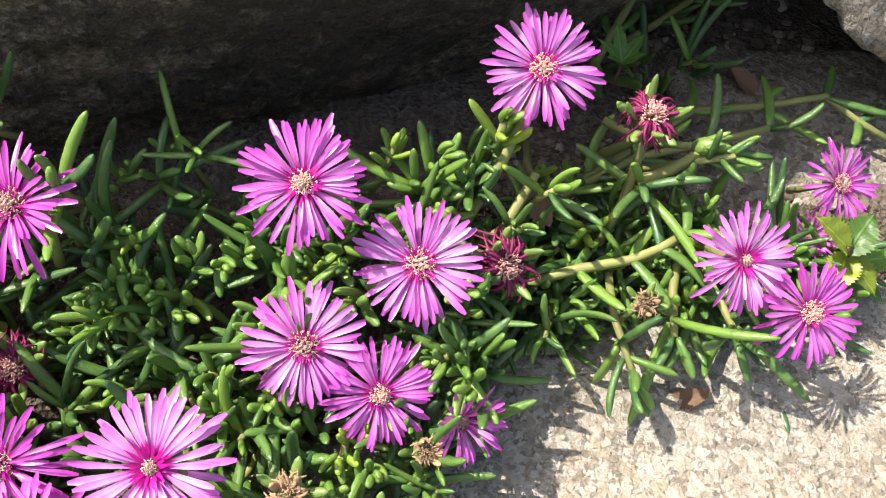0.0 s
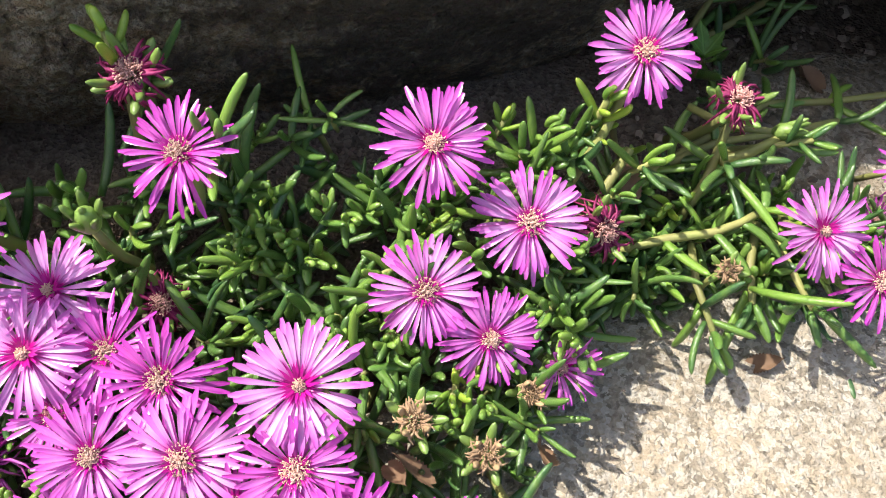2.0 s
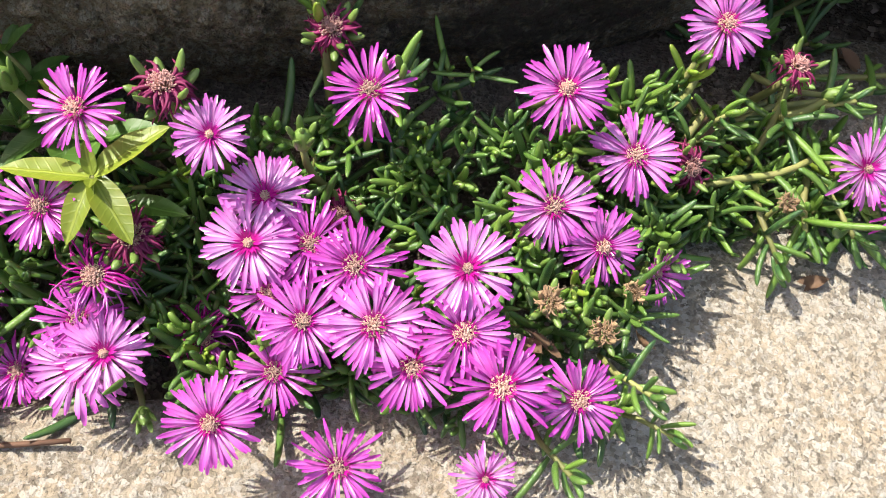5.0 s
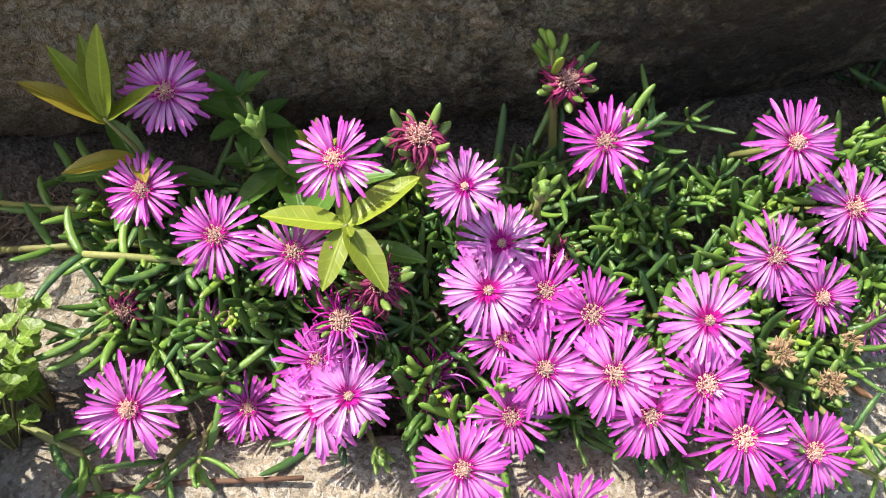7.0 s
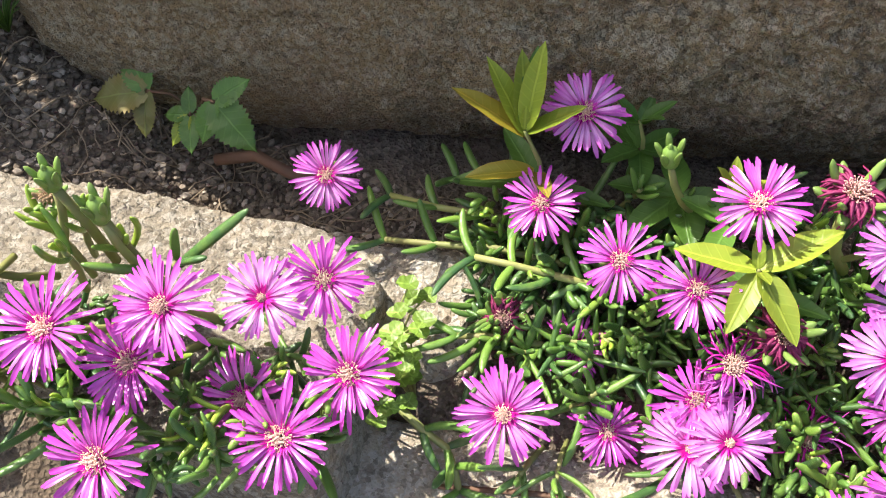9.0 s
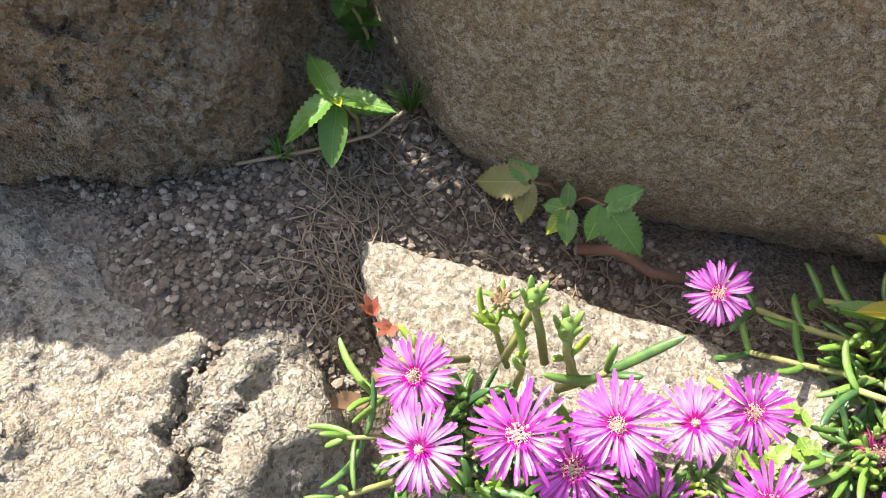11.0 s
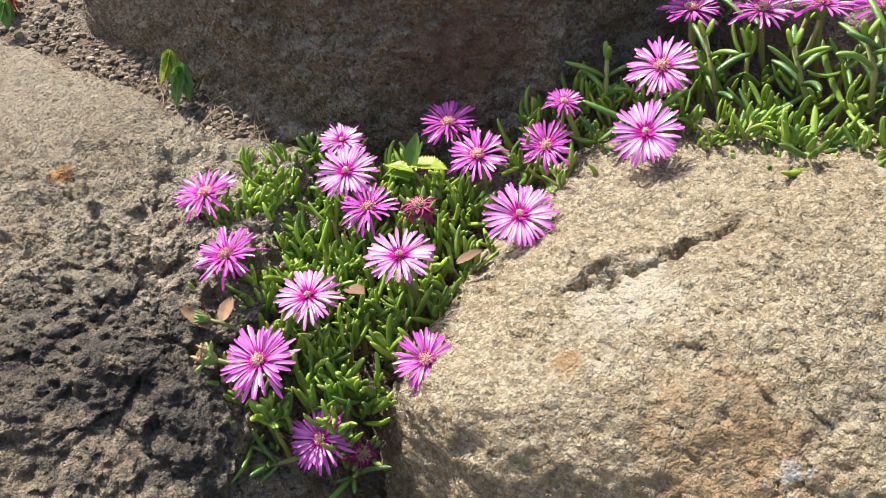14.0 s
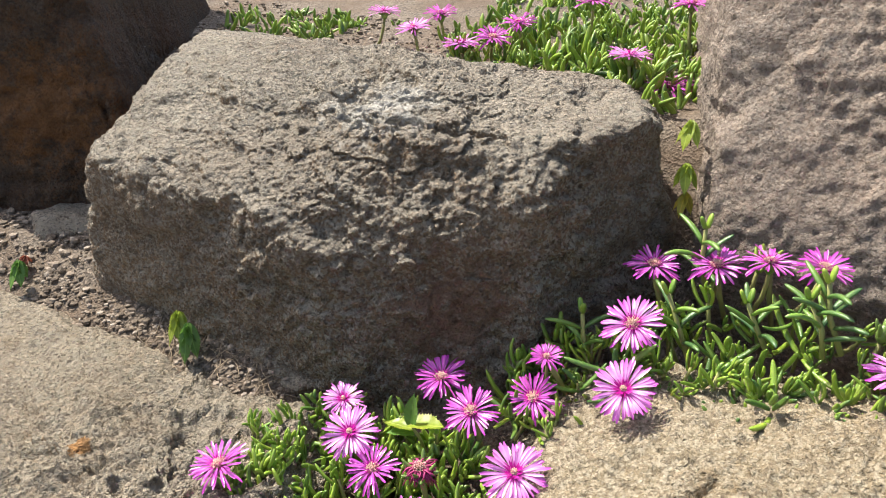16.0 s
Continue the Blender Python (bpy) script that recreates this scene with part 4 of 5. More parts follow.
# plan outline, crown height, single shoots, shoots of the mat, lean to the front, spread of the lean, kinds of shoot, size
LONG, UPRIGHT = (0, 1, 3, 3, 5, 5, 2), (6, 6, 7, 7, 6, 7, 9)
BEDS = (
    ([(-0.335, 0.085), (-0.20, 0.068), (-0.01, 0.068), (0.02, 0.13), (0.035, 0.165), (0.03, 0.225), (-0.12, 0.205), (-0.35, 0.155)], crown_bed, 70, 330, 25, 35, LONG + (9, 9, 4), 0.84),
    ([(0.02, 0.168), (0.09, 0.185), (0.16, 0.18), (0.17, 0.21), (0.05, 0.235), (0.02, 0.22)], crown_edge, 26, 52, 45, 35, LONG + (9,), 0.84),
    ([(-0.53, -0.02), (-0.41, -0.02), (-0.37, 0.03), (-0.39, 0.045), (-0.53, 0.035)], lambda x, y: 0.048, 24, 50, 25, 35, LONG + UPRIGHT, 0.9),
    ([(-0.825, 0.275), (-0.775, 0.16), (-0.72, 0.135), (-0.66, 0.14), (-0.640, 0.22), (-0.628, 0.29), (-0.68, 0.34), (-0.79, 0.325)], lambda x, y: 0.222 + 0.29 * (y - 0.14) + 0.16 * max(0, -0.70 - x), 80, 260, 2, 20, UPRIGHT, 1.0),
    ([(-0.66, 0.36), (-0.62, 0.33), (-0.56, 0.385), (-0.50, 0.378), (-0.36, 0.368), (-0.34, 0.42), (-0.37, 0.44), (-0.55, 0.46), (-0.66, 0.42)], lambda x, y: 0.294 + 0.36 * (y - 0.34) + 0.20 * max(0, x + 0.60), 44, 130, 10, 24, UPRIGHT + (0, 6, 7, 5), 0.9),
    ([(-0.91, 0.755), (-0.68, 0.695), (-0.615, 0.64), (-0.59, 0.70), (-0.60, 1.15), (-0.95, 1.15)], lambda x, y: 0.458 + 0.05 * (y - 0.65), 24, 420, 5, 22, UPRIGHT, 1.45),
    ([(-1.30, 0.84), (-1.08, 0.80), (-1.03, 0.90), (-1.27, 0.95)], lambda x, y: 0.464, 7, 60, 5, 25, UPRIGHT, 1.4),
    ([(0.05, 0.30), (0.13, 0.31), (0.13, 0.40), (0.06, 0.40)], lambda x, y: 0.022, 4, 14, 20, 40, LONG, 1.0),
)


def build_foliage():
    r = random.Random(99)
    for poly, crown, singles, mats, lean, wild, kinds, size in BEDS:
        V, F = [], []
        for x, y in scatter(poly, singles, r):
            m = aim((x, y, crown(x, y) - 0.004), lean + r.uniform(-wild, wild), r.uniform(-wild, wild), r.uniform(0, 360), size * r.uniform(0.75, 1.15))
            plant(SHOOTS[r.choice(kinds)], m)
        for x, y in scatter(poly, mats, r):
            m = aim((x, y, crown(x, y) - 0.005 - r.random() * 0.026), lean + 1.3 * r.uniform(-wild, wild), 1.5 * r.uniform(-wild, wild), r.uniform(0, 360), size * r.uniform(0.75, 1.2))
            for v, f, n in PLANS[r.choice(kinds)]:
                o, mn = len(V), m @ n
                V.extend([(mn @ p)[:] for p in v])
                F.extend([tuple(i + o for i in t) for t in f])
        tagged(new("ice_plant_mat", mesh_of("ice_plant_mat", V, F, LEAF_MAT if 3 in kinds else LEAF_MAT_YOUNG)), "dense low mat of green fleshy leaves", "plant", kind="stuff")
    V, F = [], []
    for poly, crown, count in ((BEDS[0][0], crown_bed, 60), (BEDS[1][0], crown_edge, 12), (BEDS[2][0], BEDS[2][1], 8)):
        for x, y in scatter(poly, count, r):
            m = aim((x, y, crown(x, y) + r.uniform(-0.010, 0.002)), 25 + r.uniform(-30, 30), r.uniform(-35, 35), r.uniform(0, 360), r.uniform(0.75, 1.1))
            for v, f, n in PLANS[r.choice((8, 9, 9))]:
                o, mn = len(V), m @ n
                V.extend([(mn @ p)[:] for p in v])
                F.extend([tuple(i + o for i in t) for t in f])
    tagged(new("young_shoot_tips", mesh_of("young_shoot_tips", V, F, LEAF_TIP)), "short yellow-green young ice plant shoot tips", "plant", kind="stuff")


# shoots that stand apart, at their places: plan pose, size
for k, x, y, z, size, back, side in (
        (6, -0.505, 0.045, 0.078, 0.9, 10, -5), (6, -0.495, 0.05, 0.080, 0.95, -5, 10), (7, -0.470, 0.045, 0.082, 0.85, 5, 5), (1, -0.455, 0.05, 0.070, 1.0, 5, 25), (7, -0.485, 0.03, 0.09, 1.0, 15, 0),
        (1, -0.540, 0.0, 0.060, 0.85, 35, -35), (3, -0.537, -0.02, 0.060, 0.75, 50, -40), (1, -0.532, -0.045, 0.055, 0.8, 60, -30), (9, -0.530, 0.025, 0.065, 1.0, 30, -30),
        (3, -0.075, 0.205, 0.070, 0.7, 20, -10), (5, -0.085, 0.215, 0.058, 0.7, 10, -30), (9, -0.145, 0.195, 0.10, 1.1, -10, -10), (3, -0.14, 0.20, 0.085, 0.9, 40, -20), (0, -0.11, 0.175, 0.085, 0.8, 20, 10),
        (2, 0.075, 0.163, 0.020, 0.9, 95, 15), (1, 0.095, 0.172, 0.022, 1.0, 95, 0), (3, 0.050, 0.172, 0.020, 0.9, 80, -20), (1, 0.118, 0.170, 0.022, 0.9, 90, 10), (2, 0.105, 0.225, 0.052, 0.9, 30, 45), (3, 0.085, 0.215, 0.045, 1.1, 20, -20),
        (9, 0.028, 0.215, 0.070, 1.0, 10, 0), (0, 0.045, 0.205, 0.055, 0.9, 30, 20), (2, 0.000, 0.075, 0.018, 0.9, 50, 30), (2, -0.032, 0.045, 0.004, 0.9, 60, 30), (2, 0.012, 0.062, 0.008, 0.7, 60, 40),
        (1, -0.30, 0.045, -0.014, 0.8, 70, -10), (0, -0.285, 0.048, -0.012, 0.8, 80, 10), (1, -0.685, 0.130, 0.195, 0.8, 80, -40), (3, -0.70, 0.128, 0.205, 0.9, 50, -60), (1, -0.648, 0.152, 0.185, 0.7, 60, 20),
        (6, -0.530, 0.452, 0.360, 1.1, 5, 0), (6, -0.555, 0.44, 0.345, 1.0, 5, -10), (0, -0.585, 0.43, 0.325, 0.9, 10, -20), (6, -0.50, 0.475, 0.385, 1.0, 0, 5), (3, -0.47, 0.445, 0.365, 0.9, 15, 10), (1, -0.58, 0.395, 0.325, 1.0, 30, 10)):
    plant(SHOOTS[k], aim((x, y, z), back, side, rng.uniform(0, 360), size))
build_foliage()


def trailing_stem(points, seed, leaf=0.027):
    """A stem that creeps over the ground, with paired leaves at its joints."""
    r = random.Random(seed)
    st = thing("creeping_stem", "pale green ice plant stem creeping over the ground", "plant", "creeping stems")
    pts = [Vector(p) for p in points]
    fine = []
    for a, b in zip(pts, pts[1:]):
        fine += [a.lerp(b, s) + Vector((r.uniform(-1, 1), r.uniform(-1, 1), r.uniform(-0.5, 1))) * 0.0015 for s in (0, 0.5)]
    fine.append(pts[-1])
    part("stem", mesh_of("stem", *tube(fine, [0.0021 - 0.0006 * i / len(fine) for i in range(len(fine))], 7), STEM), st)
    for i in range(1, len(fine)):
        d = (fine[i] - fine[i - 1]).normalized()
        yaw = math.degrees(math.atan2(-d.x, d.y))
        for q in (-1, 1):
            v, f = leaf_shape(leaf * r.uniform(0.7, 1.2), 0.0019, r.uniform(-0.35, 0.3), side=r.uniform(-0.4, 0.4))
            part("leaf", mesh_of("leaf", v, f, LEAF), st, Matrix.Translation(fine[i]) @ pose(0, 0, 0, 0, 0, yaw + q * r.uniform(30, 70)) @ pose(0, 0, 0, r.uniform(-10, 35), 0, 0))


for k, pts in enumerate((
        [(0.035, 0.20, 0.025), (0.07, 0.235, 0.03), (0.12, 0.275, 0.028), (0.18, 0.285, 0.03), (0.205, 0.265, 0.025)],
        [(0.03, 0.205, 0.03), (0.09, 0.245, 0.03), (0.15, 0.265, 0.03)],
        [(0.04, 0.185, 0.025), (0.08, 0.19, 0.035), (0.10, 0.20, 0.04)],
        [(-0.30, 0.15, 0.03), (-0.35, 0.148, 0.03), (-0.40, 0.150, 0.026)],
        [(-0.29, 0.14, 0.02), (-0.34, 0.135, 0.024), (-0.395, 0.128, 0.018)],
        [(-0.28, 0.125, 0.025), (-0.31, 0.12, 0.035), (-0.345, 0.115, 0.04)],
        [(-0.29, 0.10, 0.0), (-0.325, 0.095, 0.012), (-0.345, 0.09, 0.010)],
        [(-0.30, 0.165, 0.035), (-0.34, 0.172, 0.036), (-0.37, 0.168, 0.03)],
        [(0.10, 0.33, 0.02), (0.13, 0.35, 0.03), (0.16, 0.37, 0.045)],
        [(0.08, 0.31, 0.02), (0.10, 0.34, 0.035), (0.12, 0.36, 0.04)],
        [(-0.36, 0.05, 0.0), (-0.335, 0.045, -0.01), (-0.325, 0.03, -0.02)])):
    trailing_stem(pts, 200 + k)


def erect_stem(base, top, seed, pairs=3, size=1.0):
    """An upright leafy stem: crossed pairs of arching leaves, closing to a tip of short ones."""
    r = random.Random(seed)
    base, top = Vector(base), Vector(top)
    st = thing("upright_stem", "upright green ice plant stem with arching leaf pairs", "plant", "upright stems")
    bow = Vector((r.uniform(-0.004, 0.004), r.uniform(-0.004, 0.002), 0))
    part("stem", mesh_of("stem", *tube([base, base.lerp(top, 0.5) + bow, top], [0.0021, 0.0019, 0.0015], 7), STEM), st)
    for k in range(pairs + 1):
        s = 0.35 + 0.65 * k / pairs
        p = base.lerp(top, s) + bow * (4 * s * (1 - s))
        tip = k == pairs
        for q in (0, 180):
            v, f = leaf_shape((0.011 if tip else 0.027 * r.uniform(0.85, 1.15)) * size, 0.0021, -0.1 if tip else r.uniform(-0.55, -0.1), side=r.uniform(-0.15, 0.15))
            part("leaf", mesh_of("leaf", v, f, LEAF_YOUNG if tip else LEAF), st, Matrix.Translation(p) @ pose(0, 0, 0, 0, 0, 50 + q + 85 * k + r.uniform(-20, 20)) @ pose(0, 0.001, 0, 72 if tip else r.uniform(30, 52), 0, 0))


for k, (base, top) in enumerate((((-0.534, 0.43, 0.322), (-0.554, 0.43, 0.378)), ((-0.483, 0.43, 0.345), (-0.500, 0.43, 0.381)), ((-0.448, 0.42, 0.355), (-0.461, 0.42, 0.397)), ((-0.437, 0.42, 0.36), (-0.451, 0.42, 0.411)), ((-0.535, 0.475, 0.36), (-0.539, 0.47, 0.416)), ((-0.606, 0.42, 0.315), (-0.614, 0.42, 0.355)))):
    erect_stem(base, top, 300 + k, 2 if k == 5 else 3)


# stalks that carry the flowers standing clear of the leaves
def support_stalk(points, label="thick bare green stalk under a flower"):
    st = tagged(new("flower_stalk", mesh_of("flower_stalk", *tube(points, [0.0021, 0.0021, 0.0019, 0.0017][:len(points)], 8), STEM)), label, "stalk", "flower stalks")
    return st


for pts in (
        [(0.012, 0.195, 0.028), (0.018, 0.200, 0.045), (0.030, 0.212, 0.066), (0.039, 0.224, 0.09)], [(0.016, 0.194, 0.030), (0.032, 0.200, 0.040), (0.042, 0.212, 0.058)], [(0.070, 0.205, 0.025), (0.078, 0.214, 0.040), (0.082, 0.224, 0.055), (0.083, 0.227, 0.070)],
        [(0.082, 0.218, 0.048), (0.095, 0.222, 0.050), (0.108, 0.228, 0.055)], [(-0.03, 0.19, 0.05), (-0.022, 0.185, 0.065), (-0.032, 0.180, 0.085)], [(-0.480, 0.045, 0.07), (-0.483, 0.043, 0.095), (-0.487, 0.040, 0.12)], [(-0.466, 0.045, 0.07), (-0.470, 0.043, 0.09), (-0.471, 0.040, 0.108)],
        [(-0.70, 0.372, 0.265), (-0.70, 0.365, 0.29), (-0.701, 0.359, 0.308)], [(-0.661, 0.342, 0.262), (-0.663, 0.337, 0.288), (-0.665, 0.333, 0.304)], [(-0.61, 0.40, 0.28), (-0.62, 0.39, 0.31), (-0.627, 0.38, 0.332)], [(-0.622, 0.385, 0.27), (-0.628, 0.373, 0.29), (-0.631, 0.366, 0.305)],
        [(-0.553, 0.43, 0.31), (-0.563, 0.415, 0.34), (-0.572, 0.405, 0.36)], [(-0.55, 0.385, 0.295), (-0.556, 0.37, 0.32), (-0.564, 0.360, 0.334)], [(-0.57, 0.48, 0.33), (-0.57, 0.47, 0.36), (-0.573, 0.463, 0.38)], [(-0.52, 0.478, 0.34), (-0.525, 0.47, 0.365), (-0.528, 0.467, 0.386)],
        [(-0.486, 0.478, 0.34), (-0.49, 0.47, 0.37), (-0.492, 0.467, 0.395)], [(-0.452, 0.468, 0.35), (-0.454, 0.46, 0.38), (-0.456, 0.454, 0.402)], [(-0.655, 0.245, 0.235), (-0.66, 0.236, 0.262), (-0.663, 0.231, 0.283)]):
    support_stalk(pts)


def bud_thing():
    b = thing("flower_bud", "closed green ice plant bud on a stalk", "flower bud", "flower buds")
    part("bud_body", mesh_of("bud_body", *tube([(0, 0, -0.006), (0, 0, -0.003), (0, 0, 0.001), (0, 0, 0.005), (0, 0, 0.008)], [0.0016, 0.0038, 0.0045, 0.0034, 0.0012], 10), BUD), b)
    for k in range(5):
        v, f = leaf_shape(0.0105, 0.0015, -0.18, 7, 5)
        part("sepal", mesh_of("sepal", v, f, BUD), b, pose(0, 0, 0, 0, 0, 72 * k) @ pose(0, 0.0032, 0, 82, 0, 0))
    part("petal_tip", mesh_of("petal_tip", *tube([(0, 0, 0.006), (0, 0, 0.0085), (0, 0, 0.0100)], [0.0018, 0.0012, 0.0005], 7), BUD), b, None, "folded pale green tip")
    part("stalk", STALK, b)
    return b


BUD_THING = bud_thing()
for x, y, z, back, side, size in ((-0.146, 0.142, 0.081, 15, 5, 1.0), (-0.271, 0.156, 0.088, 10, -10, 1.0), (-0.487, 0.040, 0.122, 5, 5, 0.95), (-0.471, 0.040, 0.110, 0, 0, 1.0), (0.108, 0.228, 0.057, 40, 60, 0.9),
                                  (-0.745, 0.150, 0.262, 60, -40, 0.6), (-0.205, 0.052, 0.0, 60, 20, 0.8), (-0.085, 0.115, 0.04, 20, 0, 0.8), (-0.415, 0.43, 0.375, 0, 5, 1.0), (-0.155, 0.075, 0.03, 30, 0, 0.7), (0.122, 0.176, 0.034, 70, 20, 1.0)):
    plant(BUD_THING, aim((x, y, z), back, side, rng.uniform(0, 360), size))


# ---- weeds ----
def blade_mesh(length, width, teeth, fold, bend, material, lobes=0):
    """A thin leaf along +y: midrib fold, bend and toothed or lobed margin."""
    n, v, f = 24 if teeth or lobes else 12, [], []
    for k in range(n + 1):
        s = k / n
        w = width * 2.65 * (0.02 + s) ** 0.62 * (1 - s) ** 0.80 if s < 1 else 0.0003
        if teeth:
            w *= 1.04 - 0.20 * (k % 2)
        if lobes:
            w *= 0.55 + 0.45 * abs(math.cos(math.pi * lobes * s))
        z = bend * length * s * s
        for q in (-1, -0.5, 0, 0.5, 1):
            ripple = 0.018 * width * math.sin(17 * s + 2 * q)
            v.append((q * w / 2, s * length - (0.10 * length / max(1, lobes) * abs(q) if teeth or lobes else 0), z + fold * abs(q) * w / 2 + ripple))
    for k in range(n):
        for j in range(4):
            a = k * 5 + j
            f.append((a, a + 1, a + 6, a + 5))
    me = mesh_of("leaf", v, f, material)
    return me


def weed(name, label, base, top, leaves, stem_material=STEM, radius=0.0013, category="weed"):
    """leaves: (height along the stem 0..1, yaw, pitch, length, width, material, teeth, lobes, bend)."""
    base, top = Vector(base), Vector(top)
    w = thing(name, label, category, "weeds", Matrix.Translation(base))
    d = top - base
    side = Vector((0.12 * d.length, 0.05 * d.length, 0))
    pts = [Vector((0, 0, -0.012)), d * 0.35 + side * 0.6, d * 0.7 + side * 0.5, d]
    part("stem", mesh_of("stem", *tube(pts, [radius, radius, radius * 0.9, radius * 0.6], 6), stem_material), w)
    for s, yaw, pitch, length, width, material, teeth, lobes, bend in leaves:
        p = d * s + side * (0.5 * s * (1 - s) * 4 * 0.6)
        part("leaf", blade_mesh(length, width, teeth, 0.38, bend, material, lobes), w, Matrix.Translation(p) @ pose(0, 0, 0, 0, 0, yaw) @ pose(0, 0.001, 0, pitch, 0, 0))
    return w


def whorl(count, s, pitch, length, width, mats, seed, teeth=0, lobes=0, bend=-0.1, start=0):
    r = random.Random(seed)
    return [(s + r.uniform(-0.06, 0), start + 360 * k / count + r.uniform(-18, 18), pitch + r.uniform(-15, 15), length * r.uniform(0.75, 1.1), width * r.uniform(0.85, 1.1), mats[k % len(mats)], teeth, lobes, bend) for k in range(count)]


weed("loosestrife_seedling", "yellow-green lance-leaved weed with orange tips", (-0.325, 0.160, 0.020), (-0.334, 0.150, 0.091), [
    (0.95, 60, 50, 0.038, 0.0105, WEED_GOLD, 0, 0, -0.05), (0.95, 30, 65, 0.038, 0.0105, WEED_GOLD, 0, 0, 0.0), (1.0, -10, 75, 0.041, 0.0105, WEED_GOLD, 0, 0, -0.05), (1.0, 5, 60, 0.036, 0.0096, WEED, 0, 0, -0.05),
    (0.95, 85, 30, 0.038, 0.0113, WEED_ORANGE, 0, 0, -0.1), (0.98, -75, 35, 0.029, 0.0096, WEED_GOLD, 0, 0, 0.0), (0.6, 110, 0, 0.032, 0.0113, WEED_ORANGE, 0, 0, -0.1), (0.6, -150, 15, 0.019, 0.0078, WEED_ORANGE, 0, 0, -0.1),
    (0.45, 95, -5, 0.043, 0.0131, WEED, 0, 0, -0.1), (0.45, 45, 20, 0.034, 0.0113, WEED, 0, 0, -0.1), (0.4, -90, 5, 0.034, 0.0113, WEED, 0, 0, -0.1), (0.4, 170, 5, 0.032, 0.0105, WEED, 0, 0, -0.15), (1.0, 20, 80, 0.012, 0.0043, WEED_GOLD, 0, 0, 0.0)])
weed("loosestrife_seedling", "bright green lance-leaved weed among the flowers", (-0.222, 0.128, 0.03), (-0.227, 0.117, 0.076),
     [(1, 95, 10, 0.034, 0.012, WEED_GOLD, 0, 0, -0.05), (1, -55, 25, 0.036, 0.013, WEED_GOLD, 0, 0, -0.1), (1, -140, -15, 0.032, 0.013, WEED_GOLD, 0, 0, -0.1), (1, 165, -25, 0.028, 0.011, WEED_GOLD, 0, 0, -0.1), (1, 20, 45, 0.014, 0.006, WEED_GOLD, 0, 0, 0.0), (1, -160, 30, 0.012, 0.005, WEED_GOLD, 0, 0, 0.0), (0.5, 60, 10, 0.03, 0.011, WEED, 0, 0, -0.1), (0.5, -100, 10, 0.03, 0.011, WEED, 0, 0, -0.1)])
weed("loosestrife_seedling", "small dark green weed against the boulder", (-0.285, 0.195, 0.03), (-0.288, 0.188, 0.076), whorl(5, 1.0, 40, 0.018, 0.0075, [WEED], 4) + whorl(6, 0.55, 10, 0.026, 0.011, [WEED], 5, start=30))
weed("loosestrife_seedling", "yellow-green weed tip behind a flower", (-0.238, 0.155, 0.04), (-0.243, 0.147, 0.085), whorl(4, 1.0, 55, 0.018, 0.007, [WEED_GOLD], 6) + whorl(4, 0.5, 10, 0.03, 0.013, [WEED], 7))
weed("loosestrife_seedling", "dark broad-leaved weed in the shade", (-0.262, 0.175, 0.03), (-0.262, 0.17, 0.055), whorl(5, 0.9, 8, 0.034, 0.015, [WEED], 8))
weed("broadleaf_seedling", "green oval-leaved seedling in the gap between boulders", (-0.628, 0.132, 0.075), (-0.629, 0.115, 0.112),
     [(1, 55, 15, 0.032, 0.015, WEED, 1, 0, -0.1), (1, -85, 10, 0.036, 0.014, WEED, 1, 0, -0.15), (1, 155, -20, 0.036, 0.015, WEED, 1, 0, -0.1), (0.9, -160, -35, 0.034, 0.015, WEED, 0, 0, -0.1), (0.6, 100, -10, 0.03, 0.016, WEED, 0, 0, -0.15), (0.5, 175, -20, 0.026, 0.012, WEED, 0, 0, -0.1), (0.6, -60, -5, 0.022, 0.011, WEED, 0, 0, -0.1), (1, -130, 20, 0.014, 0.006, WEED_GOLD, 1, 0, 0.0)])
def trifoliate(base, root, label, leaves, tilt):
    """A toothed three-part leaf on a thin reddish stem. leaves: yaw, pitch, length, width, material."""
    base = Vector(base)
    w = thing("creeper_sprig", label, "weed", "weeds", Matrix.Translation(base))
    d = Vector(root) - base
    part("stem", mesh_of("stem", *tube([d, d * 0.5 + Vector((0, 0, 0.006)), Vector((0, 0, 0))], [0.0009, 0.0008, 0.0007], 6), TWIG), w)
    for yaw, pitch, length, width, material in leaves:
        part("leaflet", blade_mesh(length, width, 1, 0.22, -0.14, material), w, pose(0, 0, 0, tilt, 0, 0) @ pose(0, 0, 0, 0, 0, yaw) @ pose(0, 0.002, 0, pitch, 0, 0))


trifoliate((-0.534, 0.155, 0.055), (-0.515, 0.166, 0.035), "trailing weed with three toothed olive leaflets", [(42, 5, 0.025, 0.017, WEED), (108, 0, 0.033, 0.021, WEED_OLIVE), (-175, -8, 0.024, 0.014, WEED_OLIVE)], 38)
trifoliate((-0.489, 0.147, 0.067), (-0.515, 0.166, 0.035), "trailing weed with three toothed green leaflets", [(-48, 10, 0.021, 0.014, WEED), (-125, 0, 0.032, 0.021, WEED), (172, -8, 0.021, 0.013, WEED)], 38)
trifoliate((-0.510, 0.153, 0.047), (-0.515, 0.166, 0.035), "small drooping toothed leaf on a trailing weed", [(20, 20, 0.014, 0.009, WEED), (160, -10, 0.018, 0.010, WEED_GOLD), (-160, 0, 0.020, 0.012, WEED), (100, 0, 0.014, 0.010, WEED)], 25)
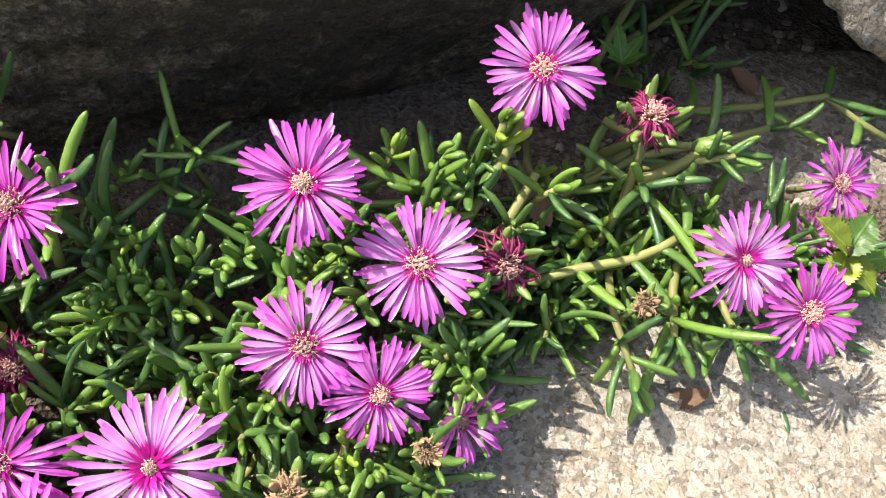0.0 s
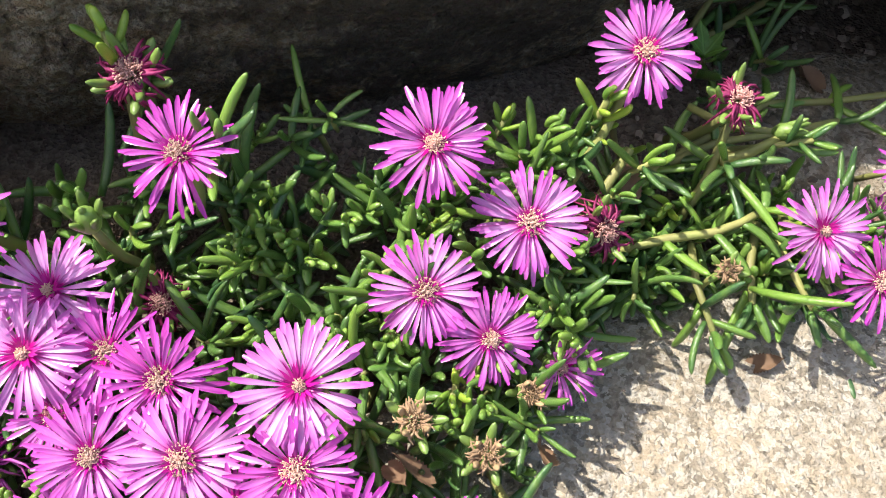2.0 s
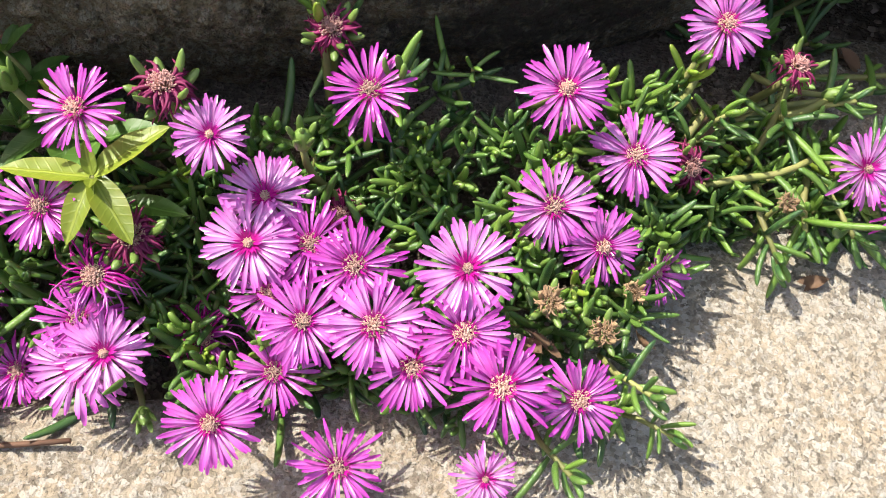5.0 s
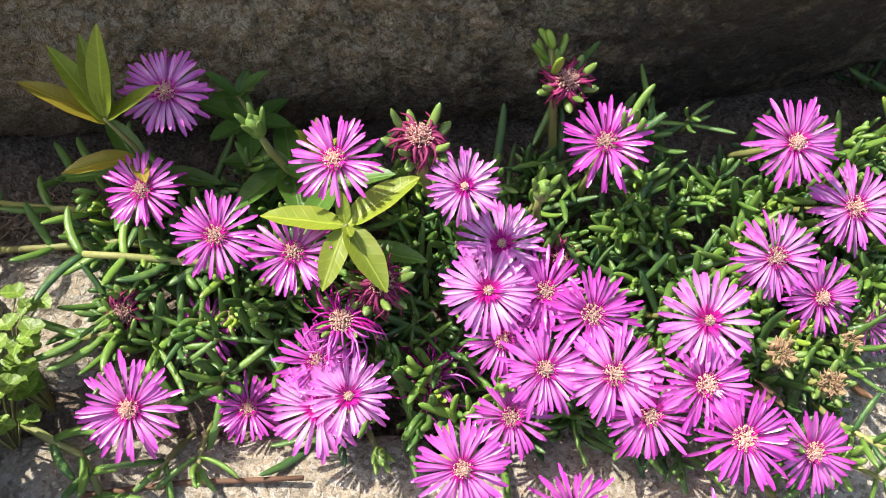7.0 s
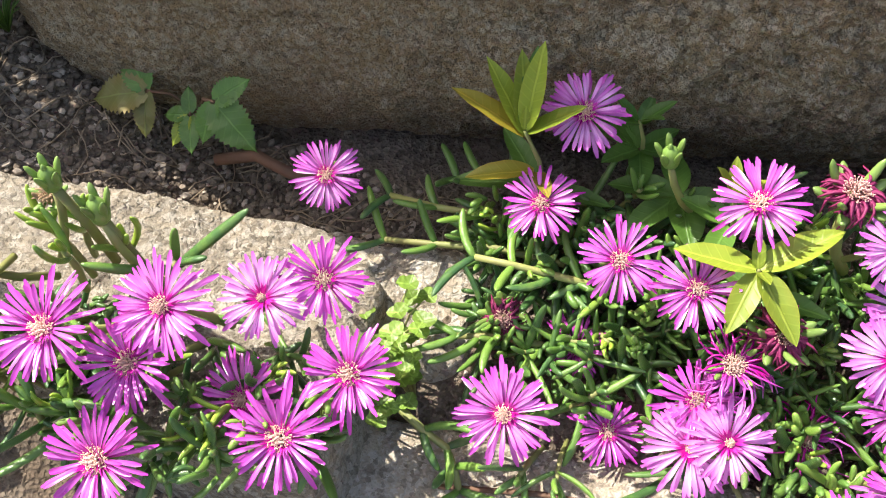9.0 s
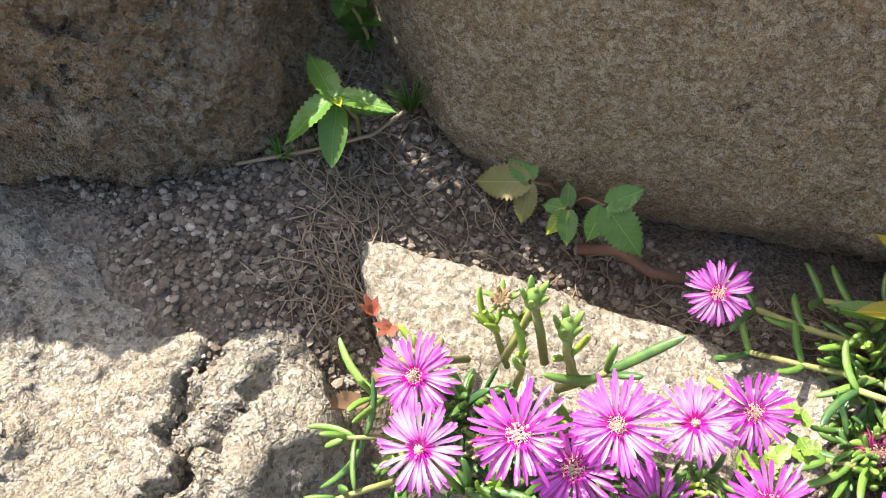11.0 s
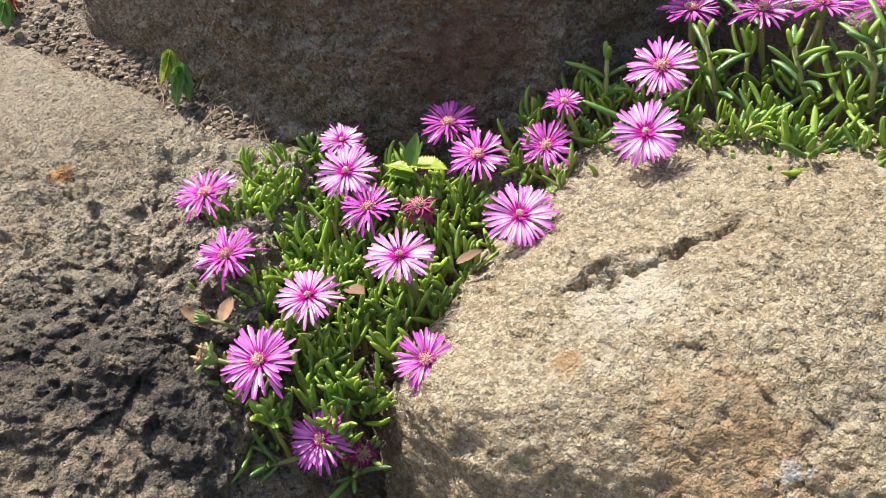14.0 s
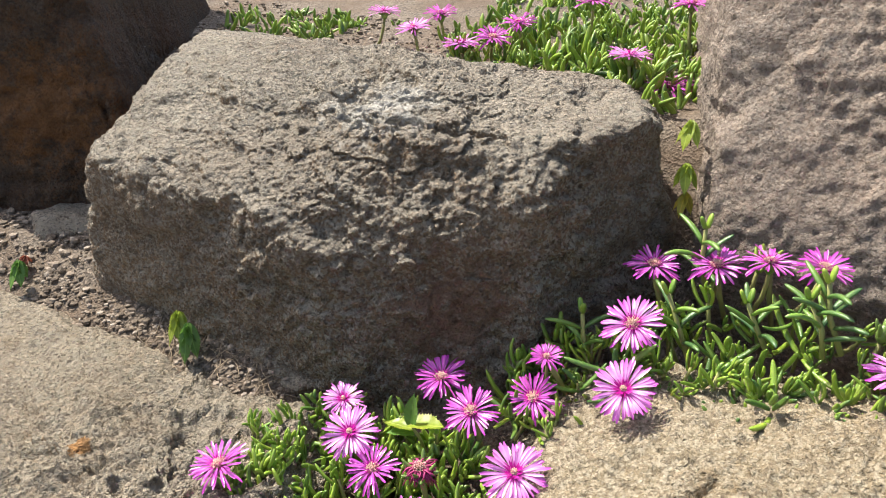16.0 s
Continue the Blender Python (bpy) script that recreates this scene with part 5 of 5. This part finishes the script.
weed("vine_sprig", "yellow-green toothed weed leaves beside the flowers", (0.175, 0.205, -0.005), (0.158, 0.192, 0.044),
     [(1, 60, 35, 0.017, 0.013, WEED_GOLD, 1, 0, -0.1), (0.9, -40, 30, 0.018, 0.014, WEED, 1, 0, -0.1), (0.8, 150, -10, 0.016, 0.013, WEED_GOLD, 1, 0, -0.1), (0.8, -140, -20, 0.018, 0.012, WEED_GOLD, 1, 0, -0.1), (0.6, -80, 10, 0.022, 0.015, WEED, 1, 0, -0.1), (0.4, -120, -10, 0.02, 0.014, WEED, 1, 0, -0.1)], TWIG, 0.0008)


def palmate(base, label, material, size, pitch, yaw, group="weeds"):
    """A small maple-like leaf with five toothed fingers on a thin stem."""
    w = thing("maple_seedling", label, "weed", group, Matrix.Translation(base))
    part("stem", mesh_of("stem", *tube([(0, 0.004, -0.02), (0, 0.002, -0.01), (0, 0, 0)], [0.0007, 0.0007, 0.0006], 5), TWIG), w)
    for k, a in enumerate((-105, -55, 0, 55, 105)):
        part("leaf_lobe", blade_mesh(size * (1, 0.85, 0.6)[abs(k - 2)], size * 0.38, 1, 0.2, -0.12, material), w, pose(0, 0, 0, 0, 0, yaw) @ pose(0, 0, 0, pitch, 0, a))


for base, label, material, size, pitch, yaw in (
        ((0.084, 0.281, 0.05), "dark green maple-like leaf in the shade", WEED, 0.018, 40, 10), ((-0.571, 0.548, 0.472), "yellow-green maple-like leaf in a crevice", WEED_GOLD, 0.026, -50, 170), ((-0.571, 0.545, 0.437), "yellow-green maple-like leaf in a crevice", WEED_GOLD, 0.026, -50, 190),
        ((-0.570, 0.545, 0.413), "orange-tinged maple-like leaf in a crevice", WEED_ORANGE, 0.022, -50, 170), ((-0.939, 0.336, 0.325), "drooping maple-like leaf at the foot of the rock", WEED_GOLD, 0.030, -60, 160), ((-0.925, 0.332, 0.318), "drooping green maple-like leaf at the foot of the rock", WEED, 0.034, -60, 190),
        ((-1.157, 0.355, 0.325), "drooping maple-like leaf at the foot of the rock", WEED, 0.030, -55, 170), ((-1.17, 0.372, 0.322), "reddish maple-like leaf at the foot of the rock", RED_LEAF, 0.022, -45, 110), ((-0.569, 0.042, 0.052), "dry red maple leaf on the soil", RED_LEAF, 0.013, 60, 60), ((-0.556, 0.036, 0.056), "dry rusty maple leaf on the soil", RED_LEAF, 0.012, 40, 170)):
    palmate(base, label, material, size, pitch, yaw)
weed("nettle_seedling", "pale green toothed seedling behind the flowers", (-0.700, 0.325, 0.25), (-0.702, 0.308, 0.300), [(1, -5, 75, 0.024, 0.012, WEED, 1, 0, 0.0), (1, -80, 10, 0.026, 0.019, WEED_GOLD, 1, 0, -0.1), (0.9, 85, 0, 0.026, 0.013, WEED_GOLD, 1, 0, -0.1), (0.8, 110, 5, 0.022, 0.012, WEED, 1, 0, -0.1)])
weed("broadleaf_seedling", "small round-leaved seedling in the dark gap", (-0.652, 0.185, 0.08), (-0.655, 0.172, 0.125), whorl(4, 1.0, 5, 0.014, 0.011, [WEED], 14) + whorl(4, 0.6, 0, 0.013, 0.011, [WEED], 15) + whorl(3, 0.3, 0, 0.013, 0.01, [WEED], 16))


def clover(base, seed):
    r = random.Random(seed)
    w = thing("wood_sorrel", "light green wood sorrel with heart-shaped leaflets", "weed", "weeds", Matrix.Translation(base))
    for k in range(11):
        p = Vector((r.uniform(-0.020, 0.020), r.uniform(-0.016, 0.022), r.uniform(0.012, 0.034)))
        part("stem", mesh_of("stem", *tube([(0, 0, -0.02), p * 0.6 + Vector((0, 0, 0.002)), p], [0.0006, 0.0005, 0.0004], 5), STEM), w)
        yaw = r.uniform(0, 360)
        for q in range(3):
            part("leaflet", SORREL, w, Matrix.Translation(p) @ pose(0, 0, 0, 0, 0, yaw + 120 * q) @ pose(0, 0, 0, r.uniform(-10, 30), 0, 0) @ Matrix.Scale(r.uniform(0.75, 1.1), 4))


SORREL = blade_mesh(0.0062, 0.0072, 0, 0.25, -0.05, SORREL_LEAF)
clover((-0.378, 0.078, 0.0), 3)
clover((-0.36, 0.07, -0.01), 4)
clover((-0.372, 0.05, -0.012), 6)


def grass_tuft(base, seed, count, length):
    r, pieces = random.Random(seed), []
    for k in range(count):
        a, t = r.uniform(0, 6.283), r.uniform(0.2, 1.1)
        d = Vector((math.cos(a) * t, math.sin(a) * t, 1)).normalized() * length * r.uniform(0.6, 1.1)
        pieces.append(tube([Vector((0, 0, -0.003)), d * 0.5 + Vector((0, 0, 0.002)), d], [0.0006, 0.0005, 0.0002], 4))
    ob = new("grass_tuft", mesh_of("grass_tuft", *join(pieces), WEED))
    ob.location = base
    tagged(ob, "small tuft of fine green grass on the soil", "grass", "weeds")


grass_tuft((-0.608, 0.155, 0.078), 1, 34, 0.022)
grass_tuft((-0.652, 0.092, 0.076), 2, 22, 0.016)


# ---- litter ----
def stick(name, label, points, radius, material, category):
    r = random.Random(len(points) * 7 + int(1000 * abs(points[0][0])))
    tagged(new(name, mesh_of(name, *tube(points, [radius * r.uniform(0.8, 1.1) for p in points], 6), material)), label, category, "fallen twigs")


stick("twig", "thin reddish-brown twig lying on the pale stone", [(-0.335, 0.030, -0.024), (-0.29, 0.040, -0.022), (-0.262, 0.043, -0.020), (-0.238, 0.045, -0.016)], 0.0014, TWIG, "twig")
stick("twig", "thin reddish twig on the stone", [(-0.56, -0.078, 0.056), (-0.53, -0.068, 0.058), (-0.507, -0.06, 0.057)], 0.001, TWIG, "twig")
stick("twig", "brown gnarled twig under the boulder", [(-0.500, 0.150, 0.020), (-0.478, 0.156, 0.024), (-0.458, 0.153, 0.020), (-0.44, 0.158, 0.018)], 0.0032, TWIG, "twig")
stick("twig", "long thin dry stem across the soil", [(-0.668, 0.075, 0.082), (-0.64, 0.102, 0.080), (-0.615, 0.125, 0.082), (-0.606, 0.145, 0.086)], 0.0012, STRAW, "twig")
stick("twig", "dry curled stalk on the rock edge", [(-1.10, 0.70, 0.478), (-1.04, 0.70, 0.482), (-0.98, 0.705, 0.478)], 0.0022, STRAW, "twig")


def dead_leaf(base, size, seed, yaw):
    r = random.Random(seed)
    ob = new("dead_leaf", blade_mesh(size, size * 0.5, 1, 0.5, r.uniform(0.1, 0.4), DEAD))
    ob.matrix_basis = Matrix.Translation(base) @ pose(0, 0, 0, r.uniform(5, 35), r.uniform(-30, 30), yaw)
    tagged(ob, "curled brown dead leaf", "dead leaf", "dead leaves")


for k, (base, size, yaw) in enumerate((((0.048, 0.206, 0.035), 0.020, 30), ((0.100, 0.153, -0.006), 0.016, -80), ((0.011, 0.108, 0.004), 0.022, 150), ((-0.742, 0.150, 0.258), 0.022, 100), ((-0.735, 0.155, 0.262), 0.018, 20), ((-0.545, 0.02, 0.052), 0.024, 200), ((-0.552, 0.0, 0.048), 0.028, 170),
                                       ((-0.69, 0.215, 0.262), 0.02, 250), ((0.155, 0.30, 0.018), 0.02, 60), ((0.15, 0.315, 0.016), 0.018, 140), ((-0.64, 0.26, 0.272), 0.018, 300), ((-0.03, 0.085, 0.018), 0.018, 80), ((-0.045, 0.09, 0.02), 0.016, 220), ((-0.57, 0.56, 0.455), 0.018, 100))):
    dead_leaf(base, size, k, yaw)


def build_litter():
    """Soil crumbs, small stones and dry straw."""
    r = random.Random(5)
    base_v, base_f = ico(1)
    V, F = [], []
    for poly, count, low, high in (
            ([(-0.80, 0.02), (-0.66, 0.03), (-0.56, 0.01), (-0.60, 0.09), (-0.40, 0.13), (-0.36, 0.17), (-0.58, 0.20), (-0.70, 0.20), (-0.80, 0.05)], 9000, 0.0007, 0.0030),
            ([(-0.37, 0.05), (-0.26, 0.04), (-0.22, 0.07), (-0.34, 0.09)], 300, 0.0006, 0.002),
            ([(0.03, 0.24), (0.20, 0.24), (0.20, 0.42), (0.05, 0.42)], 900, 0.001, 0.004),
            ([(-1.15, 0.30), (-0.80, 0.32), (-0.80, 0.355), (-1.15, 0.38)], 1900, 0.0009, 0.0036), ([(-1.45, 0.32), (-1.10, 0.31), (-1.10, 0.42), (-1.22, 0.48), (-1.45, 0.45)], 1500, 0.001, 0.005),
            ([(-1.3, 0.66), (-0.62, 0.66), (-0.58, 0.75), (-0.9, 0.9), (-1.4, 1.0)], 2200, 0.001, 0.0036),
            ([(-0.70, 0.0), (-0.60, -0.02), (-0.575, 0.02), (-0.60, 0.07), (-0.70, 0.05)], 1200, 0.0008, 0.0030),
            ([(-0.66, -0.005), (-0.62, -0.005), (-0.62, -0.03), (-0.65, -0.03)], 140, 0.0008, 0.0022)):
        places = scatter(poly, count, r)
        tops = ground_top([p[0] for p in places], [p[1] for p in places])
        for (x, y), soil in zip(places, tops):
            s = low + (high - low) * r.random() ** 2.4
            z = 0.055 if count == 140 else soil + s * 0.4
            q = base_v * np.array([r.uniform(0.7, 1.3), r.uniform(0.7, 1.3), r.uniform(0.5, 0.9)]) * s * (1 + 0.25 * np.array([r.uniform(-1, 1) for _ in base_v]))[:, None]
            o = len(V)
            V.extend((q + np.array([x, y, z])).tolist())
            F.extend([tuple(i + o for i in t) for t in base_f])
    tagged(new("gravel", mesh_of("gravel", V, F, PEBBLE, False)), "loose soil crumbs and small grey stones", "gravel", kind="stuff")
    pieces = []
    for poly, count in (([(-0.70, 0.08), (-0.60, 0.08), (-0.42, 0.14), (-0.45, 0.17), (-0.62, 0.20), (-0.70, 0.18)], 150), ([(-0.62, 0.03), (-0.58, 0.03), (-0.60, 0.11), (-0.63, 0.11)], 90), ([(-1.1, 0.69), (-0.7, 0.66), (-0.7, 0.74), (-1.1, 0.77)], 420),
                        ([(-1.0, 0.32), (-0.80, 0.33), (-0.80, 0.36), (-1.0, 0.36)], 60), ([(-0.42, 0.13), (-0.30, 0.15), (-0.34, 0.18), (-0.44, 0.17)], 40), ([(-0.78, 0.24), (-0.70, 0.16), (-0.66, 0.28), (-0.75, 0.32)], 40)):
        for x, y in scatter(poly, count, r):
            a, l = r.uniform(0, 6.283), r.uniform(0.012, 0.05)
            c, pts = r.uniform(-1.2, 1.2), []
            curve = [(x + l * s * math.cos(a + c * s), y + l * s * math.sin(a + c * s)) for s in (-0.5, -0.25, 0, 0.25, 0.5)]
            for (px, py), soil in zip(curve, ground_top([p[0] for p in curve], [p[1] for p in curve])):
                pts.append((px, py, soil + 0.002 + r.uniform(0, 0.003)))
            pieces.append(tube(pts, [0.0004] * 4 + [0.00025], 4))
    tagged(new("dry_straw", mesh_of("dry_straw", *join(pieces), STRAW)), "scattered dry grass straw on the soil", "straw", kind="stuff")


build_litter()
